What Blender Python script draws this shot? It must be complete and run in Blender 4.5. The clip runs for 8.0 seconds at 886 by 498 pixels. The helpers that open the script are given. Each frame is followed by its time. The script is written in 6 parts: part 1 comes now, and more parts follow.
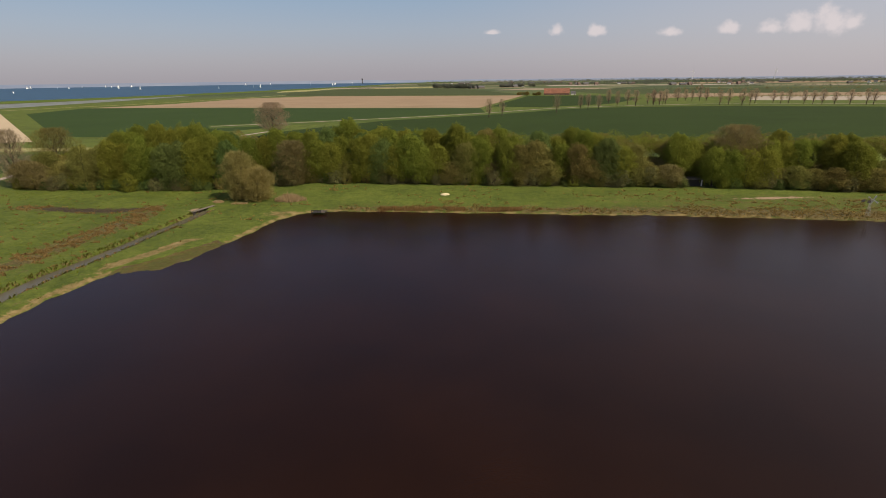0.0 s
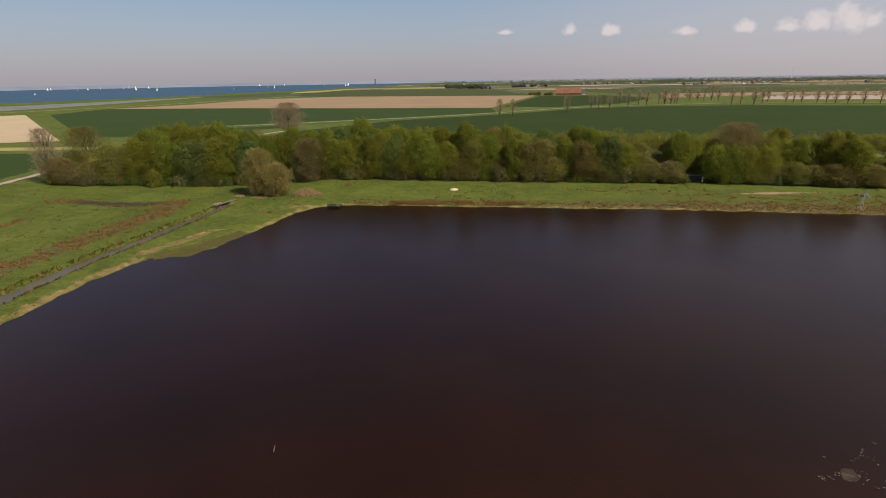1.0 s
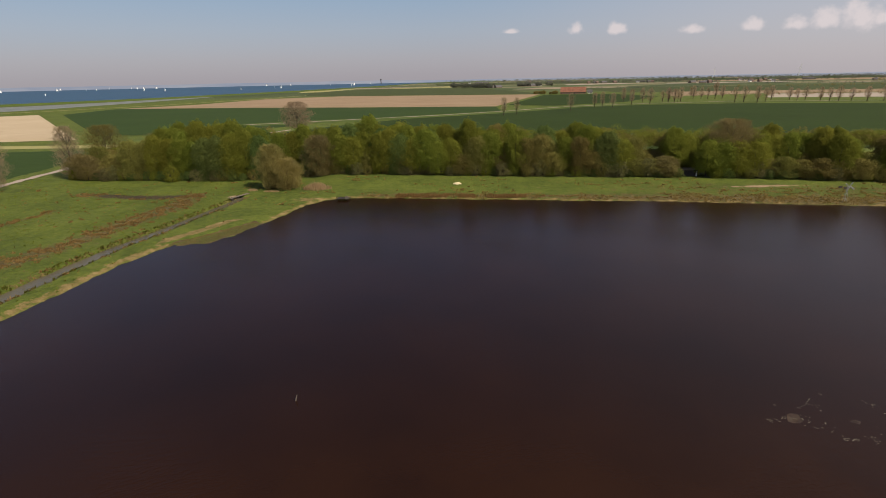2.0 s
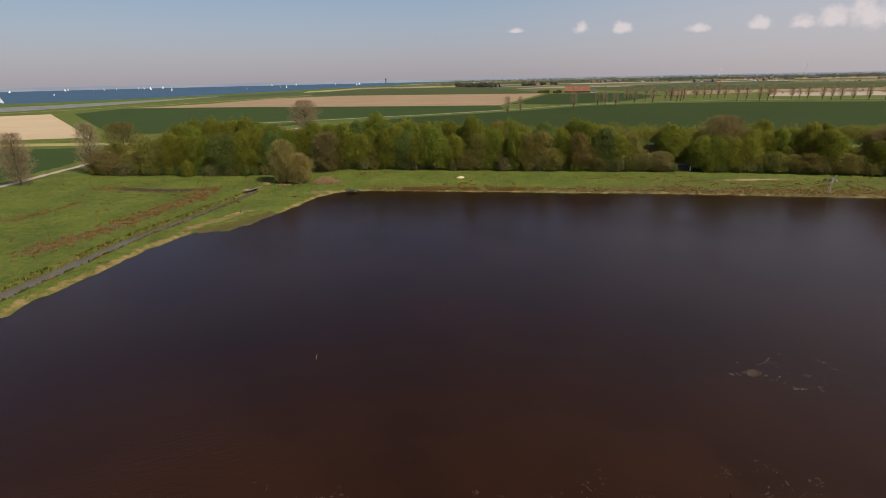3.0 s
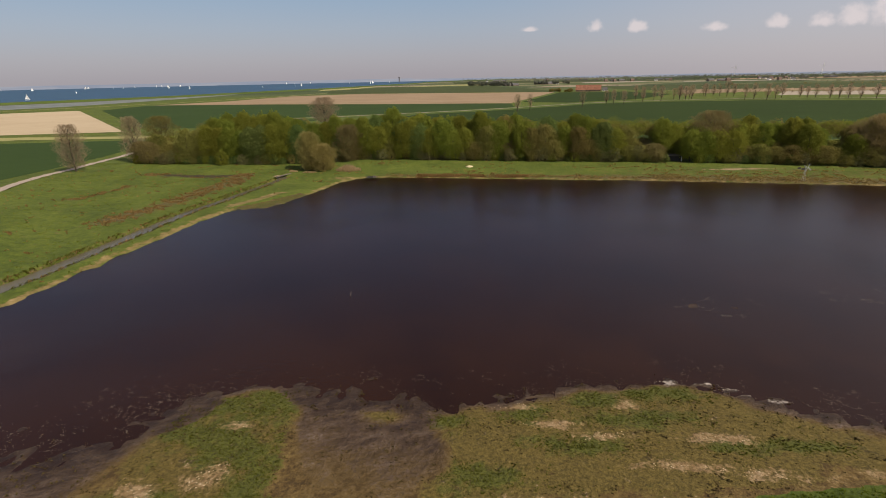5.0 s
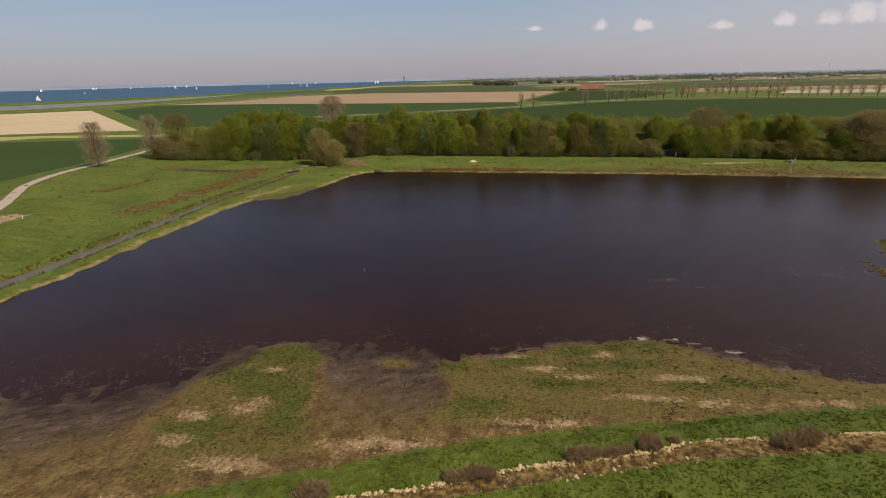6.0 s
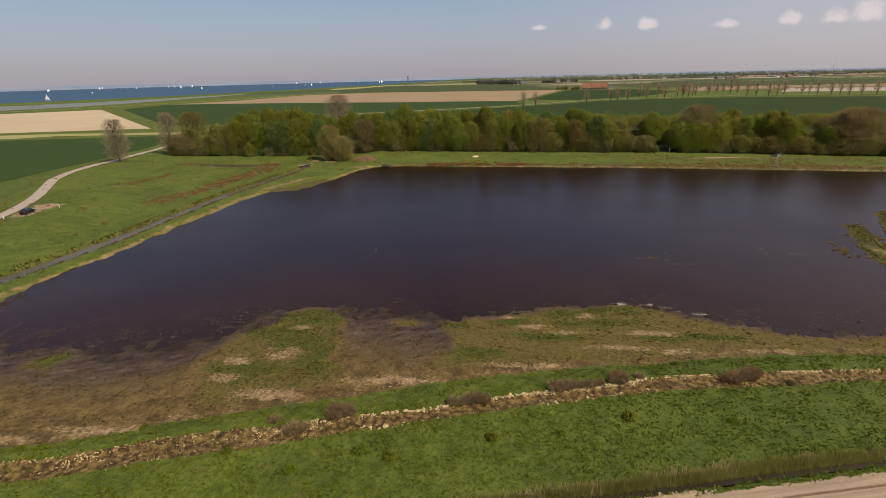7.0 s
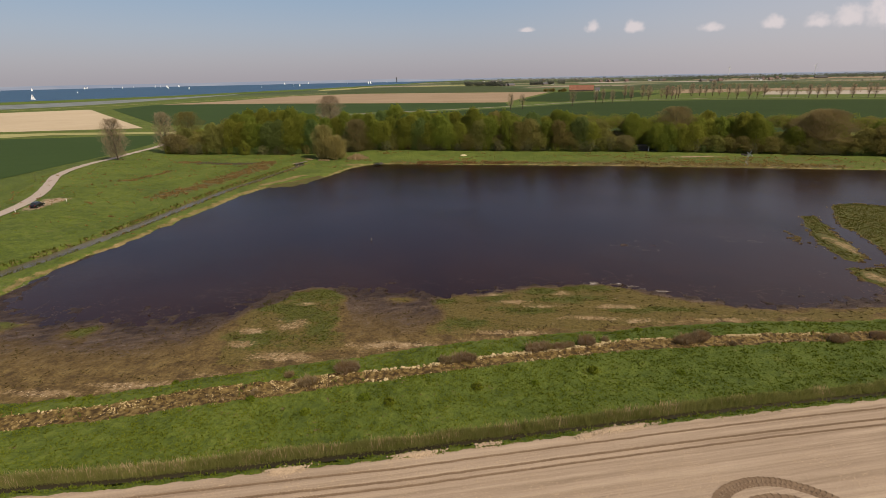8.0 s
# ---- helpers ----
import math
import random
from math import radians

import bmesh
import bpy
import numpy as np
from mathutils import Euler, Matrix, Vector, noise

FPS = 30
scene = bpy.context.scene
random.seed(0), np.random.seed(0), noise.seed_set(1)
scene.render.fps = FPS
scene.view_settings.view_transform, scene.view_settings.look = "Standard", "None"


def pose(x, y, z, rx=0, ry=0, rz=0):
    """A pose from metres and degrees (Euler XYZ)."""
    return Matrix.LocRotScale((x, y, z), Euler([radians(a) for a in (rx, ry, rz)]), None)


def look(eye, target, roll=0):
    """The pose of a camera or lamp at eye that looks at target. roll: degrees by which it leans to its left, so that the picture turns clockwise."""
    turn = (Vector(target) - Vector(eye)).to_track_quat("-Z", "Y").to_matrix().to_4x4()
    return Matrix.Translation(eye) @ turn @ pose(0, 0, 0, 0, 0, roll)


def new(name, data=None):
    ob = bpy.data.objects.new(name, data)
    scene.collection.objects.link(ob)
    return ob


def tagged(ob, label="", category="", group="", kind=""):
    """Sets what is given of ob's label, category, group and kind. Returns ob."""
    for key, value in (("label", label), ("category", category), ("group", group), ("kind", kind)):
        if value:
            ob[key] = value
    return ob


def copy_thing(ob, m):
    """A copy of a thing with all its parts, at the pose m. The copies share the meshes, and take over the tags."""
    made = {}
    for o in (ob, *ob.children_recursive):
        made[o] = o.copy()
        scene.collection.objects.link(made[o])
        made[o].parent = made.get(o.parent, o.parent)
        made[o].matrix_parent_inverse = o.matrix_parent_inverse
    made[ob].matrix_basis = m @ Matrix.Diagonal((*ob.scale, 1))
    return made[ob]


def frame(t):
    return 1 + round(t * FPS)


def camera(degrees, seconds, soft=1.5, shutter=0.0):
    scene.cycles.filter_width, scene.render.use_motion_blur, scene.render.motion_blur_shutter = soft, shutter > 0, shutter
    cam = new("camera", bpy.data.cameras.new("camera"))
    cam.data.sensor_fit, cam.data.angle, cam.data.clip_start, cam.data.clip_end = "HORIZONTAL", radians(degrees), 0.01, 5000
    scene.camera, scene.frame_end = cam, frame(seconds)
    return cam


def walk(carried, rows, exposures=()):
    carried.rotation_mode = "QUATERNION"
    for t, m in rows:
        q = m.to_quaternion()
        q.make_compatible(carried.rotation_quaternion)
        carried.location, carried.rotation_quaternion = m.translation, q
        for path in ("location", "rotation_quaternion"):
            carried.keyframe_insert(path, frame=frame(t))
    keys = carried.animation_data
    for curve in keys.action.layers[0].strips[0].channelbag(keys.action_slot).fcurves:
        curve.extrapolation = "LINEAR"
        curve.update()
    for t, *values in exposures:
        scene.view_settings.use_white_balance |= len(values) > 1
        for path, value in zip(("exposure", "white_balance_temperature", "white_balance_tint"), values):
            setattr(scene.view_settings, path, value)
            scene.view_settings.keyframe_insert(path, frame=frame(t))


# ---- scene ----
cam = camera(79.9, 8.0, soft=0.7)
PATH = [
    (0, (-1.081, -1.008, 36.396), (-1.082, 0.895, 35.78), -0.7),
    (0.5, (-0.617, -5.0, 36.386), (-0.641, -3.097, 35.772), -0.7),
    (1, (-0.088, -9.078, 36.37), (-0.134, -7.175, 35.756), -0.9),
    (1.5, (0.425, -13.331, 36.311), (0.366, -11.428, 35.696), -1.0),
    (3, (1.336, -26.673, 35.873), (1.251, -24.772, 35.256), -1.2),
    (3.5, (1.613, -31.461, 35.779), (1.516, -29.561, 35.161), -1.1),
    (4, (2.016, -36.597, 35.68), (1.905, -34.699, 35.06), -1.2),
    (4.5, (2.376, -41.576, 35.61), (2.254, -39.679, 34.991), -1.1),
    (5.8, (3.434, -55.416, 35.309), (3.292, -53.521, 34.688), -1.3),
    (6, (3.573, -57.602, 35.291), (3.426, -55.706, 34.67), -1.3),
    (6.5, (3.879, -63.122, 35.257), (3.727, -61.227, 34.637), -1.3),
    (7, (4.328, -68.979, 35.222), (4.167, -67.085, 34.599), -1.4),
    (7.5, (4.617, -74.137, 35.285), (4.464, -72.243, 34.662), -1.2),
    (8, (4.71, -78.679, 35.426), (4.591, -76.781, 34.807), -1.1),
]
walk(cam, [(t, look(eye, target, roll)) for t, eye, target, roll in PATH])

# ---- world, sun, exposure ----
SUN_TO = Vector((0.66, -0.52, 0.90)).normalized()
scene.view_settings.exposure = 0.25

world = bpy.data.worlds.new("sky")
scene.world = world
world.use_nodes = True
wt = world.node_tree
wt.nodes.clear()


def wnode(kind, **sets):
    n = wt.nodes.new(kind)
    for k, v in sets.items():
        setattr(n, k, v)
    return n


def wlink(a, b):
    wt.links.new(a, b)


def wmath(op, a, b=None):
    n = wnode("ShaderNodeMath", operation=op)
    for i, v in enumerate((a, b)):
        if v is None:
            continue
        if isinstance(v, (int, float)):
            n.inputs[i].default_value = v
        else:
            wlink(v, n.inputs[i])
    return n.outputs[0]


sky = wnode("ShaderNodeTexSky", sky_type="NISHITA", sun_disc=False, sun_elevation=math.asin(SUN_TO.z),
            sun_rotation=math.atan2(SUN_TO.x, SUN_TO.y), altitude=0.0, air_density=1.0, dust_density=1.6, ozone_density=1.5)
geo = wnode("ShaderNodeTexCoord")
sep = wnode("ShaderNodeSeparateXYZ")
wlink(geo.outputs["Generated"], sep.inputs[0])
# hazy spring air: a pale mauve veil low over the land, thinning upwards
veil = wnode("ShaderNodeValToRGB")
wlink(sep.outputs["Z"], veil.inputs[0])
SKY_STOPS = [(0.0, (4.3, 3.9, 4.3)), (0.035, (4.15, 3.95, 4.55)), (0.08, (3.7, 4.1, 5.05)), (0.13, (3.0, 3.95, 5.3)), (0.3, (2.0, 2.3, 4.1)), (1.0, (1.8, 2.15, 2.9))]
for i, (p, c) in enumerate(SKY_STOPS):
    e = veil.color_ramp.elements[i] if i < 2 else veil.color_ramp.elements.new(p)
    e.position, e.color = p, (*[v / 6 for v in c], 1)
vs = wnode("ShaderNodeVectorMath", operation="SCALE")
wlink(veil.outputs[0], vs.inputs[0])
vs.inputs["Scale"].default_value = 6.0
glare = wnode("ShaderNodeMapRange", interpolation_type="SMOOTHSTEP")  # the air is whiter towards the sun's side
wlink(sep.outputs["X"], glare.inputs[0])
glare.inputs[1].default_value, glare.inputs[2].default_value, glare.inputs[3].default_value, glare.inputs[4].default_value = -0.1, 0.7, 0.0, 0.6
white = wnode("ShaderNodeMix", data_type="RGBA")
wlink(glare.outputs[0], white.inputs[0])
wlink(vs.outputs[0], white.inputs[6])
white.inputs[7].default_value = (6.4, 5.75, 6.0, 1)
mixv = wnode("ShaderNodeMix", data_type="RGBA")
mixv.inputs[0].default_value = 0.75
wlink(sky.outputs[0], mixv.inputs[6])
wlink(white.outputs[2], mixv.inputs[7])
# a few fair-weather cumulus heads low over the inland horizon: azimuth, elevation, half width, half height (degrees)
CLOUDS = [(11.5, 4.2, 1.0, 0.9), (15.3, 4.1, 1.15, 1.0), (21.9, 3.8, 1.3, 0.75), (26.8, 3.8, 1.25, 1.0), (30.0, 3.75, 1.5, 0.9), (32.0, 3.9, 1.6, 1.6), (34.5, 3.9, 2.0, 2.2), (35.8, 3.8, 1.0, 1.3), (5.1, 4.2, 1.0, 0.35)]
az = wmath("MULTIPLY", wmath("ARCTAN2", sep.outputs["X"], sep.outputs["Y"]), 57.2958)
el = wmath("MULTIPLY", wmath("ARCSINE", sep.outputs["Z"]), 57.2958)
cover = None
for a, e_, w, h in CLOUDS:
    dx = wmath("DIVIDE", wmath("SUBTRACT", az, a), w)
    up = wmath("SUBTRACT", el, e_)
    dy = wmath("ADD", wmath("DIVIDE", wmath("MAXIMUM", up, 0.0), h), wmath("DIVIDE", wmath("MAXIMUM", wmath("MULTIPLY", up, -1.0), 0.0), h * 0.55))
    r = wmath("SUBTRACT", 1.0, wmath("SQRT", wmath("ADD", wmath("MULTIPLY", dx, dx), wmath("MULTIPLY", dy, dy))))
    r = wmath("MAXIMUM", r, -0.4)
    cover = r if cover is None else wmath("MAXIMUM", cover, r)
cn = wnode("ShaderNodeTexNoise")
cn.inputs["Scale"].default_value, cn.inputs["Detail"].default_value, cn.inputs["Roughness"].default_value = 46.0, 6.0, 0.55
wlink(geo.outputs["Generated"], cn.inputs["Vector"])
edge = wmath("ADD", cover, wmath("MULTIPLY", wmath("SUBTRACT", cn.outputs["Fac"], 0.52), 1.6))
alpha = wnode("ShaderNodeMapRange", interpolation_type="SMOOTHSTEP")
wlink(edge, alpha.inputs[0])
alpha.inputs[1].default_value, alpha.inputs[2].default_value = 0.02, 0.75
alpha.inputs[4].default_value = 0.8
mixc = wnode("ShaderNodeMix", data_type="RGBA")
wlink(alpha.outputs[0], mixc.inputs[0])
wlink(mixv.outputs[2], mixc.inputs[6])
mixc.inputs[7].default_value = (7.4, 6.6, 6.6, 1)
bg = wnode("ShaderNodeBackground")
bg.inputs["Strength"].default_value = 0.084
wlink(mixc.outputs[2], bg.inputs["Color"])
wlink(bg.outputs[0], wnode("ShaderNodeOutputWorld").inputs[0])

sun_data = bpy.data.lights.new("sun", "SUN")
sun_data.energy, sun_data.angle, sun_data.color = 4.6, radians(0.53), (1.0, 0.88, 0.68)
sun = new("sun", sun_data)
sun.matrix_world = look(SUN_TO * 400, (0, 0, 0))


# ---- materials ----
class Nodes:
    """A short way of writing node trees."""

    def __init__(self, name):
        self.mat = bpy.data.materials.new(name)
        self.mat.use_nodes = True
        self.t = self.mat.node_tree
        self.t.nodes.clear()
        self.out = self.t.nodes.new("ShaderNodeOutputMaterial")

    def n(self, kind, **sets):
        node = self.t.nodes.new(kind)
        for k, v in sets.items():
            setattr(node, k, v)
        return node

    def put(self, sock, v):
        if isinstance(v, bpy.types.NodeSocket):
            self.t.links.new(v, sock)
        elif isinstance(v, tuple) and len(v) == 3 and sock.type == "RGBA":
            sock.default_value = (*v, 1)
        else:
            sock.default_value = v

    def math(self, op, a, b=0.0, clamp=False):
        m = self.n("ShaderNodeMath", operation=op, use_clamp=clamp)
        self.put(m.inputs[0], a)
        self.put(m.inputs[1], b)
        return m.outputs[0]

    def pos(self):
        return self.n("ShaderNodeNewGeometry").outputs["Position"]

    def obj(self):
        return self.n("ShaderNodeTexCoord").outputs["Object"]

    def stretch(self, vec, s, turn=0.0):
        r = self.n("ShaderNodeMapping")
        self.put(r.inputs["Vector"], vec)
        r.inputs["Rotation"].default_value = (0, 0, radians(-turn))
        m = self.n("ShaderNodeMapping")
        self.put(m.inputs["Vector"], r.outputs[0])
        m.inputs["Scale"].default_value = s
        return m.outputs[0]

    def noise(self, vec, scale, detail=4.0, rough=0.55):
        m = self.n("ShaderNodeTexNoise")
        self.put(m.inputs["Vector"], vec)
        m.inputs["Scale"].default_value, m.inputs["Detail"].default_value, m.inputs["Roughness"].default_value = scale, detail, rough
        return m.outputs["Fac"]

    def span(self, v, a, b, c=0.0, d=1.0):
        m = self.n("ShaderNodeMapRange", interpolation_type="SMOOTHSTEP")
        self.put(m.inputs[0], v)
        for i, x in enumerate((a, b, c, d)):
            m.inputs[i + 1].default_value = x
        return m.outputs[0]

    def mix(self, f, a, b):
        m = self.n("ShaderNodeMix", data_type="RGBA")
        self.put(m.inputs[0], f)
        self.put(m.inputs[6], a)
        self.put(m.inputs[7], b)
        return m.outputs[2]

    def ramp(self, f, *stops):
        m = self.n("ShaderNodeValToRGB")
        self.put(m.inputs[0], f)
        for i, (p, c) in enumerate(stops):
            e = m.color_ramp.elements[i] if i < 2 else m.color_ramp.elements.new(p)
            e.position, e.color = p, (*c, 1)
        return m.outputs[0]

    def attr(self, name):
        return self.n("ShaderNodeAttribute", attribute_name=name).outputs["Fac"]

    def bump(self, h, dist=0.05, strength=1.0, under=None):
        m = self.n("ShaderNodeBump")
        self.put(m.inputs["Height"], h)
        m.inputs["Distance"].default_value, m.inputs["Strength"].default_value = dist, strength
        if under is not None:
            self.put(m.inputs["Normal"], under)
        return m.outputs[0]

    def done(self, colour, rough=0.9, normal=None, metal=0.0, spec=0.3, **more):
        b = self.n("ShaderNodeBsdfPrincipled")
        self.put(b.inputs["Base Color"], colour)
        self.put(b.inputs["Roughness"], rough)
        self.put(b.inputs["Metallic"], metal)
        self.put(b.inputs["Specular IOR Level"], spec)
        for k, v in more.items():
            self.put(b.inputs[k.replace("_", " ")], v)
        if normal is not None:
            self.put(b.inputs["Normal"], normal)
        self.t.links.new(b.outputs[0], self.out.inputs[0])
        return self.mat


def plain(name, c, rough=0.7, metal=0.0, vary=0.18, scale=3.0, spec=0.3):
    """A painted or raw surface with two scales of wear."""
    k = Nodes(name)
    v = k.obj()
    f = k.math("ADD", k.math("MULTIPLY", k.noise(v, scale), 0.6), k.math("MULTIPLY", k.noise(v, scale * 9), 0.4))
    lo, hi = tuple(x * (1 - vary * 1.6) for x in c), tuple(min(1, x * (1 + vary)) for x in c)
    return k.done(k.ramp(f, (0.3, lo), (0.7, hi)), rough, k.bump(k.noise(v, scale * 14), 0.01, 0.3), metal, spec)


def leafy(name, dark, light, spread=0.25, glow=0.5):
    """Foliage: each leaf clump takes its own shade, each plant its own cast."""
    k = Nodes(name)
    isl = k.n("ShaderNodeNewGeometry").outputs["Random Per Island"]
    rnd = k.n("ShaderNodeObjectInfo").outputs["Random"]
    f = k.math("ADD", k.math("MULTIPLY", isl, 0.16), k.math("ADD", k.math("MULTIPLY", k.noise(k.obj(), 0.35), 0.5), k.math("MULTIPLY", k.noise(k.obj(), 1.1, 2), 0.28)))
    c = k.ramp(f, (0.12, dark), (0.85, light))
    hs = k.n("ShaderNodeHueSaturation")
    k.put(hs.inputs["Hue"], k.math("ADD", 0.5 - 0.045 * spread / 0.25, k.math("MULTIPLY", rnd, 0.07 * spread / 0.25)))
    k.put(hs.inputs["Value"], k.math("ADD", 1 - spread, k.math("MULTIPLY", k.math("FRACT", k.math("MULTIPLY", rnd, 7.31)), 2 * spread)))
    k.put(hs.inputs["Color"], c)
    d = k.n("ShaderNodeBsdfDiffuse")
    k.put(d.inputs[0], hs.outputs[0])
    tr = k.n("ShaderNodeBsdfTranslucent")
    k.put(tr.inputs[0], hs.outputs[0])
    ms = k.n("ShaderNodeMixShader")
    ms.inputs[0].default_value = glow
    k.t.links.new(d.outputs[0], ms.inputs[1])
    k.t.links.new(tr.outputs[0], ms.inputs[2])
    k.t.links.new(ms.outputs[0], k.out.inputs[0])
    return k.mat


def ground_material():
    k = Nodes("land")
    p = k.pos()
    fine, mid, big = k.noise(p, 2.6, 5, 0.65), k.noise(p, 0.45, 4), k.noise(p, 0.06, 3)
    grain = k.noise(p, 11.0, 3, 0.7)
    lump = k.noise(p, 1.2, 3, 0.6)
    rag = k.math("MULTIPLY", k.math("SUBTRACT", k.math("ADD", k.math("MULTIPLY", fine, 0.55), k.math("MULTIPLY", mid, 0.45)), 0.5), 3.6)

    def mask(name, lo=0.38, hi=0.62, ragged=1.0):
        return k.span(k.math("ADD", k.attr(name), k.math("MULTIPLY", rag, ragged)), lo, hi)

    # grass, from lush to worn
    g = k.math("ADD", k.math("MULTIPLY", k.math("ADD", mid, lump), 0.25), k.math("ADD", k.math("MULTIPLY", fine, 0.25), k.math("MULTIPLY", big, 0.25)))
    grass = k.ramp(g, (0.40, (0.042, 0.060, 0.007)), (0.5, (0.074, 0.097, 0.011)), (0.60, (0.120, 0.142, 0.021)))
    grass = k.mix(mask("rush", 0.45, 0.8, 1.5), grass, k.ramp(k.noise(p, 2.2, 4, 0.7), (0.36, (0.032, 0.026, 0.009)), (0.5, (0.085, 0.064, 0.022)), (0.66, (0.19, 0.135, 0.055))))
    grass = k.mix(mask("puddle", 0.3, 0.6, 0.9), grass, k.ramp(fine, (0.4, (0.022, 0.015, 0.008)), (0.62, (0.07, 0.05, 0.025))))
    grass = k.mix(mask("straw", 0.45, 0.85, 1.0), grass, k.ramp(k.math("ADD", k.math("MULTIPLY", k.noise(p, 5.0), 0.5), k.math("MULTIPLY", mid, 0.5)), (0.36, (0.088, 0.072, 0.018)), (0.5, (0.165, 0.122, 0.044)), (0.64, (0.27, 0.195, 0.088))))
    # the dimmer light on the right, put into the ground colour too
    grass = k.mix(k.math("MULTIPLY", k.attr("lush"), 0.6), grass, k.ramp(g, (0.40, (0.036, 0.055, 0.006)), (0.60, (0.068, 0.090, 0.011))))
    # marsh: brown flat, mats of green and tan plants, pale bare spots, wet mud
    two = k.math("ADD", k.math("MULTIPLY", fine, 0.5), k.math("MULTIPLY", mid, 0.5))
    gritty = k.math("ADD", k.math("MULTIPLY", grain, 0.5), k.math("MULTIPLY", fine, 0.5))
    marsh = k.ramp(two, (0.40, (0.058, 0.035, 0.012)), (0.5, (0.104, 0.066, 0.022)), (0.60, (0.168, 0.114, 0.040)))
    tan = k.ramp(gritty, (0.38, (0.052, 0.039, 0.009)), (0.5, (0.094, 0.069, 0.017)), (0.62, (0.150, 0.110, 0.031)))
    mats = k.ramp(gritty, (0.39, (0.032, 0.036, 0.006)), (0.5, (0.064, 0.068, 0.011)), (0.61, (0.098, 0.098, 0.019)))
    leafage = k.math("ADD", k.math("MULTIPLY", k.attr("green"), 0.42), k.math("ADD", k.math("MULTIPLY", lump, 0.5), k.math("MULTIPLY", k.noise(p, 0.4, 3), 0.8)))
    marsh = k.mix(mask("veg", 0.3, 0.75, 0.9), marsh, k.mix(k.span(leafage, 0.76, 1.06), tan, mats))
    marsh = k.mix(mask("sand", 0.45, 1.1, 1.1), marsh, k.ramp(k.math("ADD", k.math("MULTIPLY", grain, 0.5), k.math("MULTIPLY", lump, 0.5)), (0.38, (0.135, 0.084, 0.036)), (0.5, (0.225, 0.148, 0.074)), (0.62, (0.34, 0.244, 0.145))))
    specks = k.span(k.math("ADD", k.noise(p, 1.9, 4, 0.75), k.math("MULTIPLY", mid, 0.5)), 0.86, 0.95)
    marsh = k.mix(k.math("MULTIPLY", specks, 0.7), marsh, (0.034, 0.024, 0.010))
    wet = k.span(k.math("ADD", k.attr("wet"), k.math("MULTIPLY", rag, 0.6)), 0.2, 0.75)
    drift = k.noise(k.stretch(p, (0.35, 1.1, 1.0), 20), 0.9, 5, 0.62)
    mud = k.ramp(k.math("ADD", k.math("MULTIPLY", fine, 0.45), k.math("MULTIPLY", drift, 0.55)), (0.40, (0.026, 0.014, 0.008)), (0.5, (0.060, 0.037, 0.022)), (0.58, (0.088, 0.058, 0.038)), (0.68, (0.135, 0.100, 0.080)))
    marsh = k.mix(wet, marsh, mud)
    drowned = k.span(k.math("ADD", k.attr("wet"), k.math("MULTIPLY", rag, 0.45)), 0.78, 1.1)
    marsh = k.mix(drowned, marsh, (0.020, 0.0095, 0.0062))
    salt = mask("salt", 0.5, 0.95, 1.0)
    marsh = k.mix(salt, marsh, (0.36, 0.31, 0.275))
    c = k.mix(mask("marsh", 0.42, 0.58, 0.35), grass, marsh)
    # the stony strip: trampled earth between the stones
    c = k.mix(mask("stone", 0.4, 0.6, 0.5), c, k.ramp(k.noise(p, 1.6, 5), (0.38, (0.036, 0.021, 0.007)), (0.5, (0.095, 0.059, 0.018)), (0.62, (0.175, 0.120, 0.042))))
    # bare drilled soil
    rows = k.stretch(p, (0.03, 1.3, 1.0), 12.5)
    soil = k.ramp(k.math("ADD", k.math("MULTIPLY", k.noise(rows, 1.5, 5), 0.6), k.math("MULTIPLY", grain, 0.4)), (0.36, (0.205, 0.147, 0.101)), (0.5, (0.282, 0.208, 0.149)), (0.64, (0.355, 0.270, 0.196)))
    c = k.mix(mask("soil", 0.45, 0.55, 0.2), c, soil)
    c = k.mix(mask("dirt", 0.4, 0.7, 0.8), c, k.ramp(fine, (0.35, (0.20, 0.13, 0.08)), (0.65, (0.36, 0.26, 0.18))))
    # far farmland: a patchwork of parcels
    vor = k.n("ShaderNodeTexVoronoi", distance="CHEBYCHEV")
    k.put(vor.inputs["Vector"], k.stretch(p, (0.0028, 0.0050, 0.0), 14))
    vor.inputs["Scale"].default_value = 1.0
    tone = k.n("ShaderNodeSeparateColor")
    k.put(tone.inputs[0], vor.outputs["Color"])
    parcel = k.ramp(tone.outputs[0], (0.0, (0.040, 0.058, 0.018)), (0.3, (0.075, 0.090, 0.030)), (0.55, (0.055, 0.075, 0.024)), (0.75, (0.15, 0.14, 0.07)), (1.0, (0.24, 0.19, 0.13)))
    c = k.mix(k.attr("polder"), c, parcel)
    n1 = k.bump(k.math("ADD", k.math("MULTIPLY", lump, 0.6), k.math("ADD", k.math("MULTIPLY", fine, 0.4), k.math("MULTIPLY", grain, 0.15))), 0.55, 0.85)
    n2 = k.n("ShaderNodeMix", data_type="VECTOR")
    k.put(n2.inputs[0], k.math("MULTIPLY", k.attr("soil"), 0.75))
    k.put(n2.inputs[4], n1)
    k.put(n2.inputs[5], k.n("ShaderNodeNewGeometry").outputs["Normal"])
    n1 = n2.outputs[1]
    dry = k.math("SUBTRACT", 1.0, k.math("MULTIPLY", wet, k.span(k.attr("marsh"), 0.4, 0.6)))
    rough = k.math("ADD", 0.56, k.math("MULTIPLY", dry, 0.36))
    return k.done(c, rough, n1, 0.0, 0.25)


